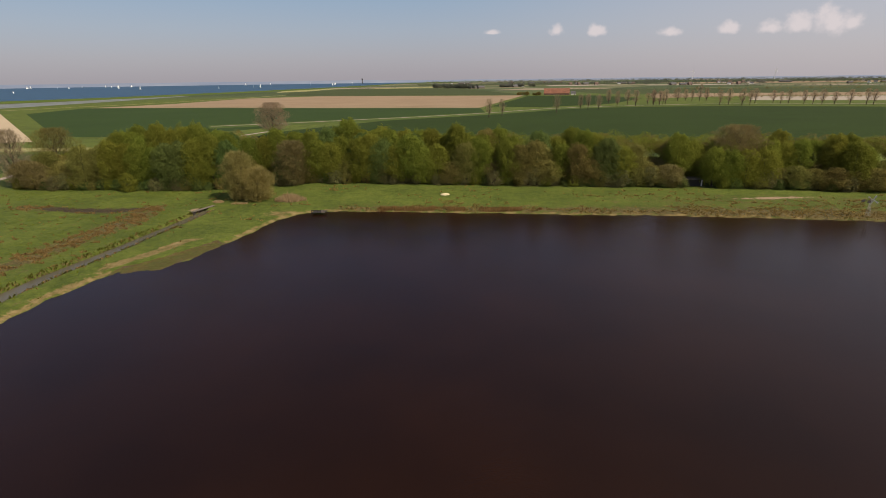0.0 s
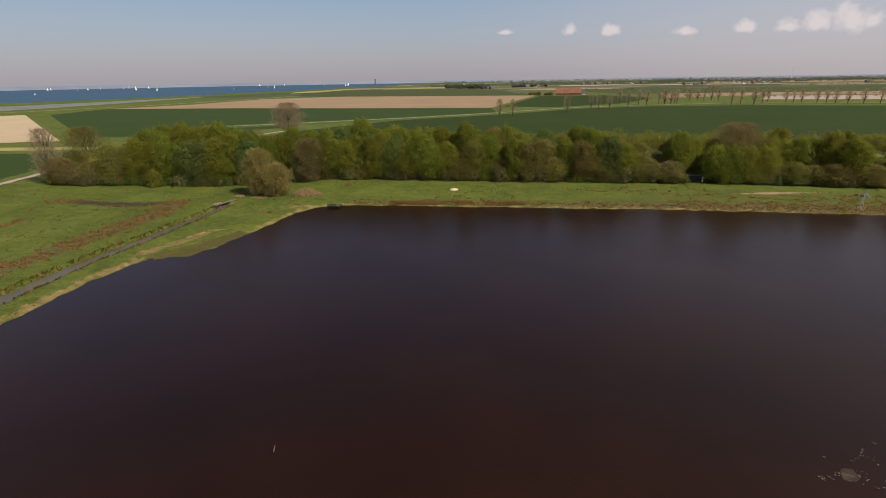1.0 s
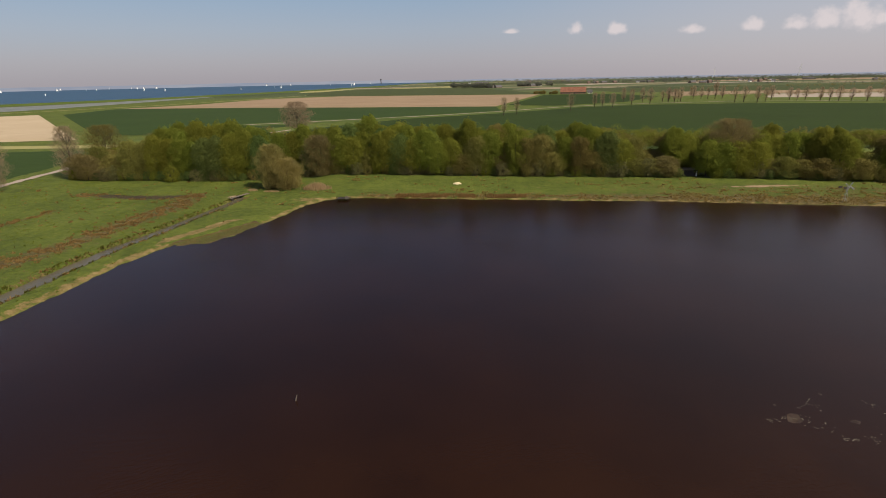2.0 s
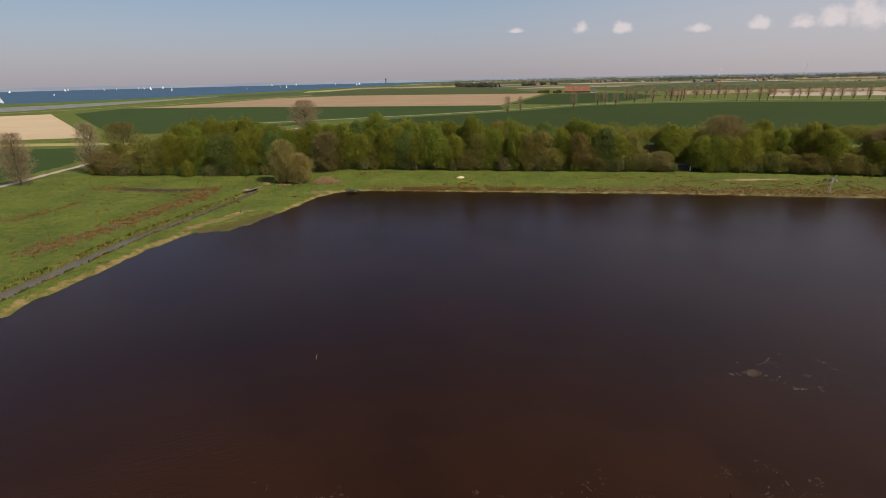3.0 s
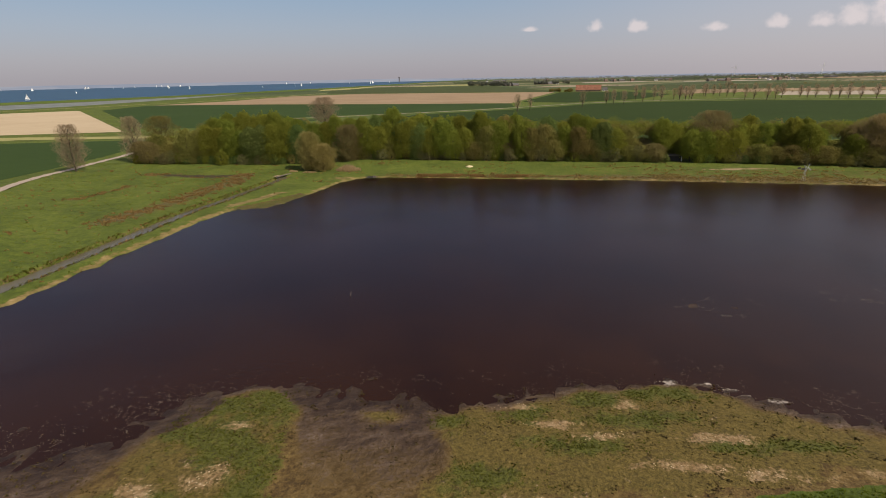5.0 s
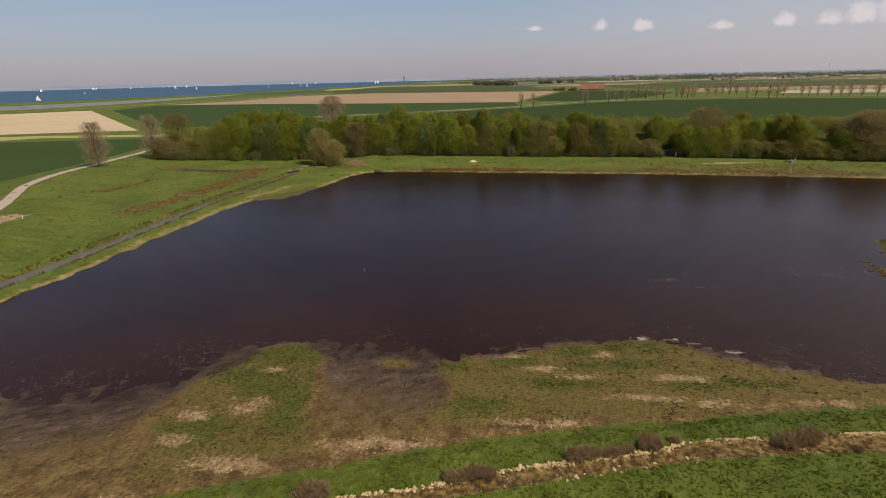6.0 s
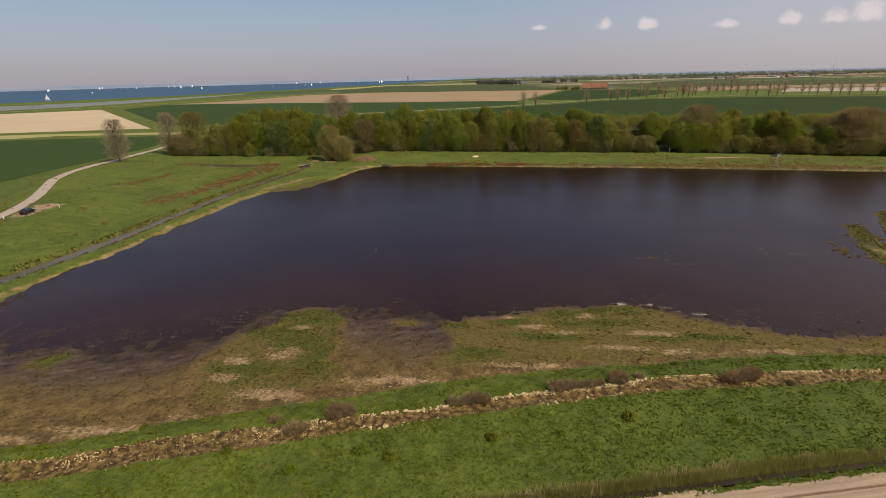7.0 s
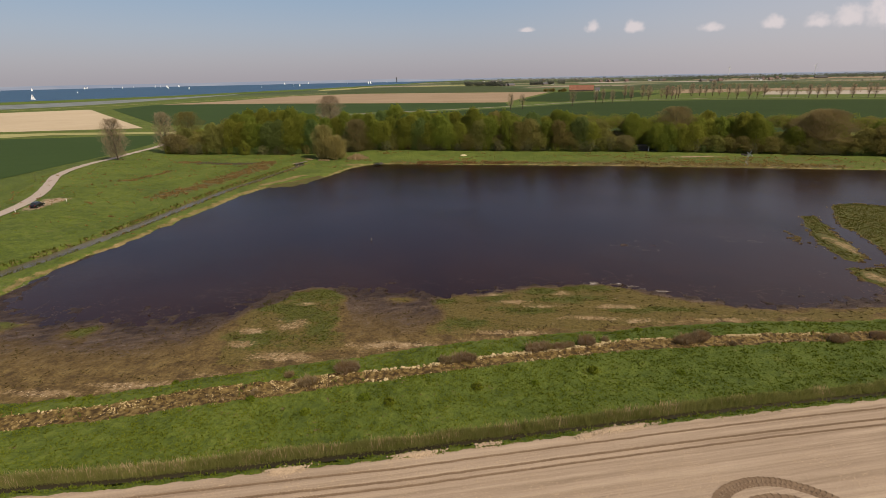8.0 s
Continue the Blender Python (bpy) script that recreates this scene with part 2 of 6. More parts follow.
def water_material(name, deep, rough, wave, high, spec=0.5, shoal=None):
    k = Nodes(name)
    p = k.pos()
    murk = k.ramp(k.noise(p, 0.035, 3), (0.35, deep), (0.7, tuple(x * 1.7 for x in deep)))
    if shoal:
        murk = k.mix(k.math("MULTIPLY", k.attr("shoal"), k.span(k.noise(p, 0.05, 4), 0.3, 0.62, 0.25, 1.0)), murk, shoal)
    w = k.math("ADD", k.math("MULTIPLY", k.noise(k.stretch(p, (1.0, 2.2, 1.0), 25), wave, 3, 0.6), 0.7), k.math("MULTIPLY", k.noise(p, wave * 4.2, 2), 0.3))
    gust = k.span(k.noise(p, 0.03, 4), 0.42, 0.66, 0.15, 1.0)
    b = k.n("ShaderNodeBump")
    k.put(b.inputs["Height"], k.math("MULTIPLY", w, gust))
    b.inputs["Distance"].default_value, b.inputs["Strength"].default_value = high, 1.0
    return k.done(murk, rough, b.outputs[0], 0.0, spec, IOR=1.33)


def field_material(name, dark, light, turn=0.0, across=0.5, along=0.03):
    """A crop or bare field with faint drill lines and slow patches."""
    k = Nodes(name)
    p = k.pos()
    lines = k.noise(k.stretch(p, (along, across, 1.0), turn), 1.0, 4, 0.6)
    f = k.math("ADD", k.math("MULTIPLY", lines, 0.5), k.math("ADD", k.math("MULTIPLY", k.noise(p, 0.012, 4), 0.35), k.math("MULTIPLY", k.noise(p, 0.6, 3), 0.15)))
    return k.done(k.ramp(f, (0.34, dark), (0.66, light)), 0.95, k.bump(k.noise(p, 1.2, 4), 0.12, 0.5), 0.0, 0.12)


M_LAND = ground_material()
M_POND = water_material("peaty_pond_water", (0.0090, 0.0032, 0.0011), 0.22, 0.9, 0.075, 0.29, (0.0215, 0.0078, 0.0021))
M_SEA = water_material("sea_water", (0.013, 0.042, 0.076), 0.4, 0.12, 0.35, 0.28)
# darker than M_DITCH: shade along the reeds is put into the water colour
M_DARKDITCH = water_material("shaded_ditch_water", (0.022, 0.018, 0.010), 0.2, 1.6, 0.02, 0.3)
M_DITCH = water_material("ditch_water", (0.068, 0.060, 0.038), 0.24, 1.6, 0.03, 0.3)
M_CREEK = water_material("creek_water", (0.12, 0.125, 0.115), 0.5, 0.2, 0.1, 0.15)
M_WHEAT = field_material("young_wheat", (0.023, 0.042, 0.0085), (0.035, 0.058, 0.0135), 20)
# darker, yellower green than M_WHEAT, for the right-hand fields
M_DEEPCROP = field_material("deep_green_crop", (0.0185, 0.0325, 0.0048), (0.0275, 0.0455, 0.0075), 20)
M_CROP = field_material("spring_crop", (0.042, 0.054, 0.019), (0.064, 0.076, 0.028), 65)
M_BARE = field_material("pale_bare_soil", (0.35, 0.272, 0.180), (0.46, 0.368, 0.255), 30)
M_TAN = field_material("brown_bare_soil", (0.215, 0.150, 0.094), (0.30, 0.216, 0.140), 8, 0.2, 0.02)
M_DRY = field_material("dry_grassland", (0.20, 0.19, 0.07), (0.32, 0.29, 0.13), 8)
M_VERGE = field_material("mown_verge", (0.050, 0.074, 0.015), (0.088, 0.114, 0.026), 20)
M_WHITE = field_material("sheeted_beds", (0.27, 0.225, 0.185), (0.37, 0.315, 0.265), 8)
M_ROAD = plain("worn_asphalt", (0.33, 0.265, 0.225), 0.9, 0, 0.1, 1.2)
M_TRACK = field_material("pressed_soil", (0.12, 0.078, 0.05), (0.19, 0.13, 0.085), 0, 1.0, 1.0)
M_BARK = plain("bark", (0.085, 0.065, 0.045), 0.95, 0, 0.3, 6)
M_TWIG = leafy("budding_twigs", (0.22, 0.168, 0.108), (0.44, 0.335, 0.215), 0.12, 0.4)
M_THORN = plain("brown_thorn_stems", (0.20, 0.135, 0.075), 0.95, 0, 0.3, 6)
M_RUBBLE = plain("brown_rubble", (0.25, 0.175, 0.075), 0.95, 0, 0.4, 4)
M_STONE = plain("weathered_stone", (0.42, 0.32, 0.175), 0.9, 0, 0.36, 4)
M_WOOD = plain("grey_weathered_wood", (0.16, 0.135, 0.11), 0.85, 0, 0.3, 6)
M_DARKWOOD = plain("tarred_wood", (0.035, 0.03, 0.027), 0.7, 0, 0.3, 6)
M_ROOF = plain("red_clay_tiles", (0.22, 0.095, 0.060), 0.85, 0, 0.4, 0.35)
M_OLDROOF = plain("weathered_dark_red_tiles", (0.13, 0.088, 0.074), 0.85, 0, 0.2, 1)
M_BRICK = plain("brown_brick", (0.19, 0.135, 0.105), 0.9, 0, 0.25, 2)
M_SLATE = plain("dark_roof_tiles", (0.10, 0.095, 0.10), 0.8, 0, 0.25, 1)
M_RENDER = plain("white_wall_paint", (0.72, 0.70, 0.66), 0.85, 0, 0.08, 2)
M_PALE = plain("pale_galvanised_paint", (0.40, 0.39, 0.36), 0.6, 0, 0.15, 3)
M_SAIL = plain("white_sailcloth", (0.86, 0.86, 0.84), 0.8, 0, 0.04, 0.5)
M_HULL = plain("white_hull_gelcoat", (0.78, 0.79, 0.80), 0.3, 0, 0.05, 0.5)
M_STEEL = plain("galvanised_steel", (0.42, 0.43, 0.44), 0.45, 0.8, 0.15, 5)
M_GLASS = plain("dark_window_glass", (0.02, 0.022, 0.025), 0.06, 0, 0.1, 1, 0.6)
M_CARPAINT = plain("black_car_paint", (0.012, 0.012, 0.015), 0.18, 0.2, 0.1, 1, 0.6)
M_TYRE = plain("tyre_rubber", (0.02, 0.02, 0.02), 0.9)
M_LAMP = plain("lamp_glass", (0.55, 0.55, 0.52), 0.15)
M_REDLAMP = plain("red_lamp_glass", (0.40, 0.02, 0.015), 0.2)
M_HEAP = plain("pale_straw_heap", (0.55, 0.46, 0.29), 0.95, 0, 0.15, 4)
M_CLOD = plain("dry_earth_clods", (0.36, 0.265, 0.18), 0.95, 0, 0.25, 5)

L_SPRING = leafy("fresh_spring_leaves", (0.118, 0.142, 0.022), (0.268, 0.288, 0.052), 0.15, 0.54)
L_OLIVE = leafy("olive_budding_leaves", (0.150, 0.142, 0.040), (0.305, 0.280, 0.086), 0.15, 0.54)
L_BROWN = leafy("bronze_budding_leaves", (0.158, 0.130, 0.054), (0.305, 0.254, 0.110), 0.10, 0.54)
L_GOLD = leafy("golden_budding_leaves", (0.200, 0.180, 0.058), (0.40, 0.355, 0.130), 0.1, 0.52)
L_DARK = leafy("dark_green_leaves", (0.080, 0.116, 0.034), (0.180, 0.232, 0.068), 0.12, 0.5)
L_GREY = leafy("grey_green_willow_leaves", (0.118, 0.118, 0.048), (0.290, 0.275, 0.125), 0.12)
# greyed and lightened: the haze of distance is put into the leaf colour
L_FARHAZE = leafy("hazed_far_wood_leaves", (0.105, 0.112, 0.085), (0.185, 0.190, 0.150), 0.1, 0.5)
L_HEATH = leafy("dark_brown_scrub", (0.150, 0.105, 0.044), (0.36, 0.255, 0.115), 0.12, 0.5)
L_GRASS = leafy("meadow_grass_blades", (0.108, 0.138, 0.014), (0.205, 0.240, 0.030), 0.1, 0.52)
# darker blades: the dimmer light on the right is put into their colour
L_DIMMED = leafy("dimmed_meadow_blades", (0.064, 0.092, 0.009), (0.102, 0.132, 0.014), 0.1, 0.5)
L_TUFT = leafy("blue_green_coarse_grass", (0.075, 0.104, 0.018), (0.140, 0.176, 0.040), 0.1, 0.5)
L_REED = leafy("green_reed_blades", (0.115, 0.140, 0.028), (0.37, 0.345, 0.125), 0.1, 0.55)
L_STRAW = leafy("dead_reed_straw", (0.36, 0.26, 0.13), (0.62, 0.49, 0.29), 0.1, 0.5)
L_RUSH = leafy("brown_rush_tufts", (0.115, 0.078, 0.026), (0.35, 0.235, 0.092), 0.12, 0.45)
L_STUB = leafy("dark_dead_stubble", (0.045, 0.038, 0.014), (0.105, 0.088, 0.036), 0.1, 0.3)
L_WEED = leafy("dead_pond_weed", (0.075, 0.056, 0.038), (0.17, 0.13, 0.095), 0.1, 0.4)
L_MARSH = leafy("low_marsh_plants", (0.058, 0.064, 0.010), (0.126, 0.126, 0.025), 0.1, 0.5)


# ---- mesh helpers ----
def raw_mesh(name, verts, faces, material):
    """A mesh from arrays of vertices (n x 3) and equal-sided faces (m x k), or a list of mixed faces."""
    me = bpy.data.meshes.new(name)
    if isinstance(faces, np.ndarray):
        m, s = faces.shape
        me.vertices.add(len(verts))
        me.vertices.foreach_set("co", np.asarray(verts, np.float32).ravel())
        me.loops.add(m * s)
        me.loops.foreach_set("vertex_index", faces.astype(np.int32).ravel())
        me.polygons.add(m)
        me.polygons.foreach_set("loop_start", np.arange(0, m * s, s, dtype=np.int32))
        me.update(calc_edges=True)
    else:
        me.from_pydata([tuple(v) for v in verts], [], faces)
        me.update()
    me.materials.append(material)
    return me


def part(name, data, material, parent=None, label="", m=None):
    """Links a bmesh or mesh as ONE object under a thing or under a part."""
    if isinstance(data, bmesh.types.BMesh):
        me = bpy.data.meshes.new(name)
        data.to_mesh(me)
        data.free()
        me.materials.append(material)
        data = me
    ob = new(name, data)
    ob.parent = parent
    if m is not None:
        ob.matrix_basis = m
    if label:
        ob["label"] = label
    return ob


def thing(name, label, category, group="", at=(0, 0, 0), turn=0.0):
    ob = tagged(new(name), label, category, group)
    ob.matrix_basis = pose(*at, 0, 0, turn)
    return ob


def smooth(x, a, b):
    t = np.clip((x - a) / (b - a), 0, 1)
    return t * t * (3 - 2 * t)


def wave_noise(x, y, s, seed=0):
    """Smooth value noise in -1..1 on arrays."""
    r = np.random.RandomState(seed).rand(256, 256)
    u, v = x / s + 77.3, y / s + 31.7
    i, j = np.floor(u).astype(int), np.floor(v).astype(int)
    f, g = u - i, v - j
    f, g = f * f * (3 - 2 * f), g * g * (3 - 2 * g)
    a, b = r[i % 256, j % 256], r[(i + 1) % 256, j % 256]
    c, d = r[i % 256, (j + 1) % 256], r[(i + 1) % 256, (j + 1) % 256]
    return 2 * ((a * (1 - f) + b * f) * (1 - g) + (c * (1 - f) + d * f) * g) - 1


def to_line(x, y, pts):
    """Distance from points to a polyline, and the share of its length at the nearest place."""
    best, along = np.full(x.shape, 1e9), np.zeros(x.shape)
    n = len(pts) - 1
    for i in range(n):
        (ax, ay), (bx, by) = pts[i][:2], pts[i + 1][:2]
        dx, dy = bx - ax, by - ay
        t = np.clip(((x - ax) * dx + (y - ay) * dy) / (dx * dx + dy * dy), 0, 1)
        d = np.hypot(x - ax - t * dx, y - ay - t * dy)
        near = d < best
        best, along = np.where(near, d, best), np.where(near, (i + t) / n, along)
    return best, along


def signed(x, y, poly):
    """Distance to a polygon's edge, negative inside."""
    d, _ = to_line(x, y, poly + poly[:1])
    inside = np.zeros(x.shape, bool)
    for (ax, ay), (bx, by) in zip(poly, poly[1:] + poly[:1]):
        cut = (ay > y) != (by > y)
        inside ^= cut & (x < (bx - ax) * (y - ay) / (by - ay + 1e-12) + ax)
    return np.where(inside, -d, d)


def nearby(x, y, poly, pad=9.0):
    """The same for a small outline, worked out only round it; pad farther off."""
    xs, ys = [p[0] for p in poly], [p[1] for p in poly]
    at = (x > min(xs) - pad) & (x < max(xs) + pad) & (y > min(ys) - pad) & (y < max(ys) + pad)
    d = np.full(x.shape, pad)
    if at.any():
        d[at] = signed(x[at], y[at], poly)
    return d


def blobs(x, y, spots):
    """Soft patches: 1 in the middle of an ellipse, 0 outside."""
    v = np.zeros(x.shape)
    for cx, cy, rx, ry in spots:
        v = np.maximum(v, 1.25 - np.hypot((x - cx) / rx, (y - cy) / ry) * 0.75)
    return np.clip(v, 0, 1)


# ---- the plan ----
POND = [(-41.5, 145.5), (-31, 148), (0, 144.5), (33, 141), (63, 138), (103, 131), (155, 123), (240, 108), (300, 60), (240, 22), (140, 14), (95, 12), (81, 19), (73, 15),
        (74, 8), (69, 4.5), (62, 2.1), (48.7, 1.3), (41.1, 4.1), (35.6, 6.9), (31.4, 9.2), (27, 10.7), (22, 10.7), (16.7, 9.3), (10.6, 7.4), (5.7, 6), (0.9, 4.7), (-3.5, 4.6), (-10, 6),
        (-14.5, 8.4), (-18, 7.9), (-24, 8.3), (-29, 6.4), (-31.5, 3.3), (-34, -1), (-39, -5), (-48, -7), (-62, -6), (-73, -2), (-77.3, 3), (-79.6, 9), (-78.8, 14), (-77.6, 21), (-76.3, 28),
        (-75, 43), (-74, 58), (-71.8, 75), (-70.8, 83), (-69.4, 91), (-67.6, 96.4), (-63.2, 99.4), (-58.4, 100), (-57.2, 103.3), (-53.9, 110), (-52, 117.5), (-49.3, 125), (-47.3, 132), (-45.6, 138.7)]
DITCH = [(-97, -30), (-92, 0), (-88.6, 13.7), (-86.2, 25.4), (-83.2, 43), (-81.6, 63), (-80.2, 84), (-79.2, 95), (-77.5, 103), (-75.4, 113.4), (-73.4, 127), (-71, 142), (-70, 152)]
ROAD = [(-128, -220, 3.0), (-117, -60, 3.2), (-115, 5, 3.2), (-117, 38, 3.2), (-120.5, 51, 3.1), (-124.5, 64, 3.0), (-132, 79, 3.0), (-141, 93, 2.9), (-152, 110, 2.8),
        (-159, 128, 2.5), (-164, 148, 1.9), (-167.5, 172, 1.3), (-173, 206, 0.8), (-182, 250, 0.5), (-150, 330, 0.5), (-128, 392, 0.5)]
XS = [-140, -90, -47, -36, -28, -19, -11, -2, 6, 17, 25, 37, 49, 62, 120, 200]
SANDEDGE = [-44, -37, -28.5, -25.5, -22.5, -19.7, -17.3, -14.3, -12.2, -9.8, -8.5, -6.6, -5.3, -4.7, 0, 6]
STONETOP = [-52, -42, -32, -29, -26, -24, -22, -20, -17.3, -15, -12.5, -11, -10, -9, -4, 3]
STONELOW = [-55, -44.5, -34.3, -31.7, -29.2, -26.8, -24.3, -21.6, -19.3, -16.5, -14.8, -13.4, -11.9, -10.9, -6, 1]
REEDS = [-62, -52, -43, -41, -39.8, -38, -36.4, -34.7, -32.8, -30.3, -28.5, -25.9, -23.6, -21, -9.5, 6]


def row(ys, x):
    return np.interp(x, XS, ys)


def belt_front(x):
    return np.interp(x, [-152, -78, -62, -50, -18, 40, 77, 110, 138, 172, 260], [183, 177, 182, 186, 182, 174, 170, 164, 157, 148, 132])


def soil_edge(x):
    return row(REEDS, x) - 1.75


# green and tan mats of low plants on the flat, the brown wet inlet between them, and the low sedge point on the west shore
MAT_WEST = [(-31.3, 3.3), (-29.2, 6.4), (-24.1, 8.0), (-18.1, 7.3), (-17.0, 4.2), (-16.7, -0.5), (-16.6, -4.7), (-15.2, -10.0), (-14.2, -13.4), (-16.2, -15.6), (-24.8, -19.6), (-28.6, -20.4), (-30.1, -18.5), (-31.1, -14.6), (-31.8, -10.4), (-32.6, -3.6)]
MAT_EAST = [(-3.0, 3.6), (0.9, 4.7), (5.7, 6.0), (10.6, 7.4), (16.7, 9.3), (21.9, 10.7), (26.9, 10.5), (31.4, 8.4), (35.6, 5.6), (41.1, 2.6), (48.7, -0.4), (62.0, -1.0), (72.0, 2.0), (74.0, -2.0), (55.0, -4.8), (42.0, -5.6), (30.0, -6.0), (18.0, -8.0), (9.0, -9.4), (2.0, -11.0), (-2.0, -9.8), (0.5, -6.0), (-1.4, -0.9)]
POINT = [(-67.6, 96.4), (-63.2, 99.0), (-58.4, 99.5), (-57.0, 103.3), (-53.7, 110.0), (-51.8, 117.5), (-55.0, 119.0), (-58.0, 113.0), (-62.5, 105.5), (-67.0, 101.0)]
GREEN = [(3, -6.9, 4, 2), (16.4, 6.4, 4, 2.2), (19.5, 2.6, 6, 1.6), (13, -1.7, 5, 1.6), (29, -1.6, 4, 1.2), (35, -1.3, 4, 1.2), (-22.3, 4.2, 8, 4), (-25, -1.5, 7, 3), (-26.5, -12.2, 5, 3), (-17.5, -8.5, 3.2, 6),
         (-21, -4, 5, 3), (24, 7.5, 6, 2), (8, 3.5, 3, 2), (-53.3, -9.9, 4, 4), (-68.3, -7.3, 4, 4), (-1, 1.6, 3, 1.6)]
SPOTS = [(-53.3, -9.9, 3.0, 3.6), (-68.3, -7.3, 3.4, 3.2), (-7.5, 2.4, 2.2, 1.2)]
SAND = [(-21.2, -17.3, 5.0, 1.5), (-6.2, -13.6, 7.5, 1.1), (10, -9.7, 7.0, 0.8), (-22.5, -8.0, 2.6, 1.9), (-28, -9.8, 2.2, 1.4), (19.6, 5.2, 1.9, 1.1), (27.1, -0.4, 4.2, 1.0),
        (-28, -13.8, 2.2, 1.3), (29.2, -5.4, 3.5, 0.9), (15.5, -0.4, 3.0, 0.8), (-36, -24.6, 8, 0.8), (-47, -26.5, 6, 0.9), (82.2, 31.5, 1.5, 8), (42, -4.9, 4, 0.8), (-23.2, -0.1, 1.6, 0.9), (-26, -22.6, 5, 0.9),
        (7, 4.6, 3, 0.8), (11, 1.4, 3, 0.9), (22, -4.6, 5, 0.8), (76, 13, 1.6, 3)]
SALT = [(25.2, 10.2, 1.6, 0.4), (28, 10.6, 1.6, 0.4), (30.6, 10.3, 1.8, 0.5), (32.8, 9.2, 1.8, 0.5), (34.6, 8.0, 1.5, 0.5), (36.6, 6.7, 1.4, 0.4), (-78.9, 6.0, 0.6, 3.5), (-78.6, 14, 0.4, 4)]
ISLES = [[(88, 56.7), (91.5, 57.6), (88.6, 48.5), (86.8, 43), (85.2, 37.1), (83.4, 29.1), (81.6, 23.8), (78.2, 22.1), (76.1, 22.7), (77.5, 27.9), (78.8, 34.3), (81.9, 43), (85.3, 51.3)],
         [(101.1, 67.8), (109.1, 71), (114, 68), (126, 60), (132, 42), (114, 24), (94, 20), (86.8, 25.5), (90, 34.3), (91.8, 43), (91.3, 46.1), (97.6, 60.5)],
         [(75.2, 18.4), (79.3, 18.2), (84, 18), (90, 13), (74, 9), (73, 15)]]
SHOALS = [(-62, -2, 11, 3.5), (-46, -2.5, 8, 4), (-35, 4, 5, 4), (-11, 8, 6, 3), (62, 5, 10, 3), (75.6, 38, 2.2, 7), (43, 33, 4, 4), (64, 38, 5, 3), (38, 33, 3, 2)]


def ditch_half(y):
    """Half the width of the meadow ditch's water."""
    return np.interp(y, [0, 60, 150], [2.1, 2.0, 1.25])


def terrain(x, y):
    """Ground height and the cover of each place, on arrays."""
    sd = signed(x, y, POND) + 0.8 * wave_noise(x, y, 3.1, 3) + 0.5 * wave_noise(x, y, 1.1, 4)
    far = np.hypot(x, y - 80)
    edge = row(SANDEDGE, x) + 0.35 * wave_noise(x, y, 2.3, 8)
    marsh = smooth(y, edge - 0.15, edge + 0.15) * (1 - smooth(y, 24, 28)) * smooth(x, np.interp(y, [-14, -4], [-86, -79.5]), np.interp(y, [-14, -4], [-82, -77.5])) * (1 - smooth(x, 150, 170)) * (sd < 40)
    left = smooth(-x, 27, 38)
    ragged = 1.3 * wave_noise(x, y, 4.2, 5) + 0.8 * wave_noise(x, y, 1.6, 6)
    mats = np.minimum(nearby(x, y, MAT_WEST), nearby(x, y, MAT_EAST)) + ragged
    point = 1 - smooth(nearby(x, y, POINT) + 0.5 * wave_noise(x, y, 1.5, 7), -0.5, 0.5)
    veg = np.maximum(1 - smooth(mats, -1.6, 1.4), np.clip(1.2 * blobs(x, y, SPOTS) + 0.3 * ragged * (blobs(x, y, SPOTS) > 0), 0, 1) * 0.85)
    veg = np.where(y < 30, veg * smooth(sd + 1.2 * wave_noise(x, y, 1.7, 24), -0.4, 3.0 + 1.5 * smooth(x, 30, 42)), veg)
    veg = np.maximum(veg, point * 0.8)
    marsh = np.maximum(marsh, point)
    inlet = (1 - smooth(np.abs(x + 8.0 + 0.3 * (y + 3)), 6.5, 9.5)) * (y > -14) * (y < 12)
    reach = 3.0 + 12.0 * left + 15.0 * inlet
    wet = np.clip(1.1 - np.maximum(sd, 0) / reach, 0, 1)
    wet = wet * (1 - 0.95 * veg)
    wet = np.where(y < edge + 5, wet * np.clip((y - edge) / 5, 0, 1), wet)
    bumps = wave_noise(x, y, 1.4, 11) * 0.5 + wave_noise(x, y, 0.8, 12) * 0.5
    # shores
    h = np.clip(sd * 0.22, -0.9, 0.5)
    flat = np.clip(sd * 0.03, -0.5, 0.22) + 0.11 * bumps * np.clip(1.1 - np.abs(sd) / 10, 0.1, 1) - 0.015 * wet + 0.05 * veg
    h = h * (1 - marsh) + flat * marsh
    isle = np.zeros(x.shape)
    for outline in ISLES:
        s = 0.5 * wave_noise(x, y, 2.0, 21) + 0.4 * wave_noise(x, y, 0.9, 22) - nearby(x, y, outline)
        h = np.where(s > -6, np.maximum(h, np.clip(s * 0.12, -0.9, 0.22) + 0.03 * bumps), h)
        isle = np.maximum(isle, smooth(s, -1.2, 0.6))
    sh = blobs(x, y, SHOALS)
    h = np.where(sh > 0, np.maximum(h, -0.16 + 0.14 * sh + 0.09 * bumps), h)
    marsh = np.maximum(marsh, np.maximum(isle, (sh > 0) * 1.0))
    veg, wet = np.maximum(veg, isle * 0.9), np.maximum(wet * (1 - isle), (sh > 0) * (1 - isle) * 0.9)
    # the bank with the stony strip, the meadow, the reed ditch and the bare field before the pond
    near = 1 - smooth(y, edge - 0.6, edge + 0.6)
    st, sl, rd, so = row(STONETOP, x), row(STONELOW, x), row(REEDS, x), soil_edge(x)
    bank = 0.25 + 0.55 * smooth(edge - y, 0, 2.5) - 0.35 * smooth(st - y, -0.3, 1.2) + 0.12 * wave_noise(x, y, 4, 31)
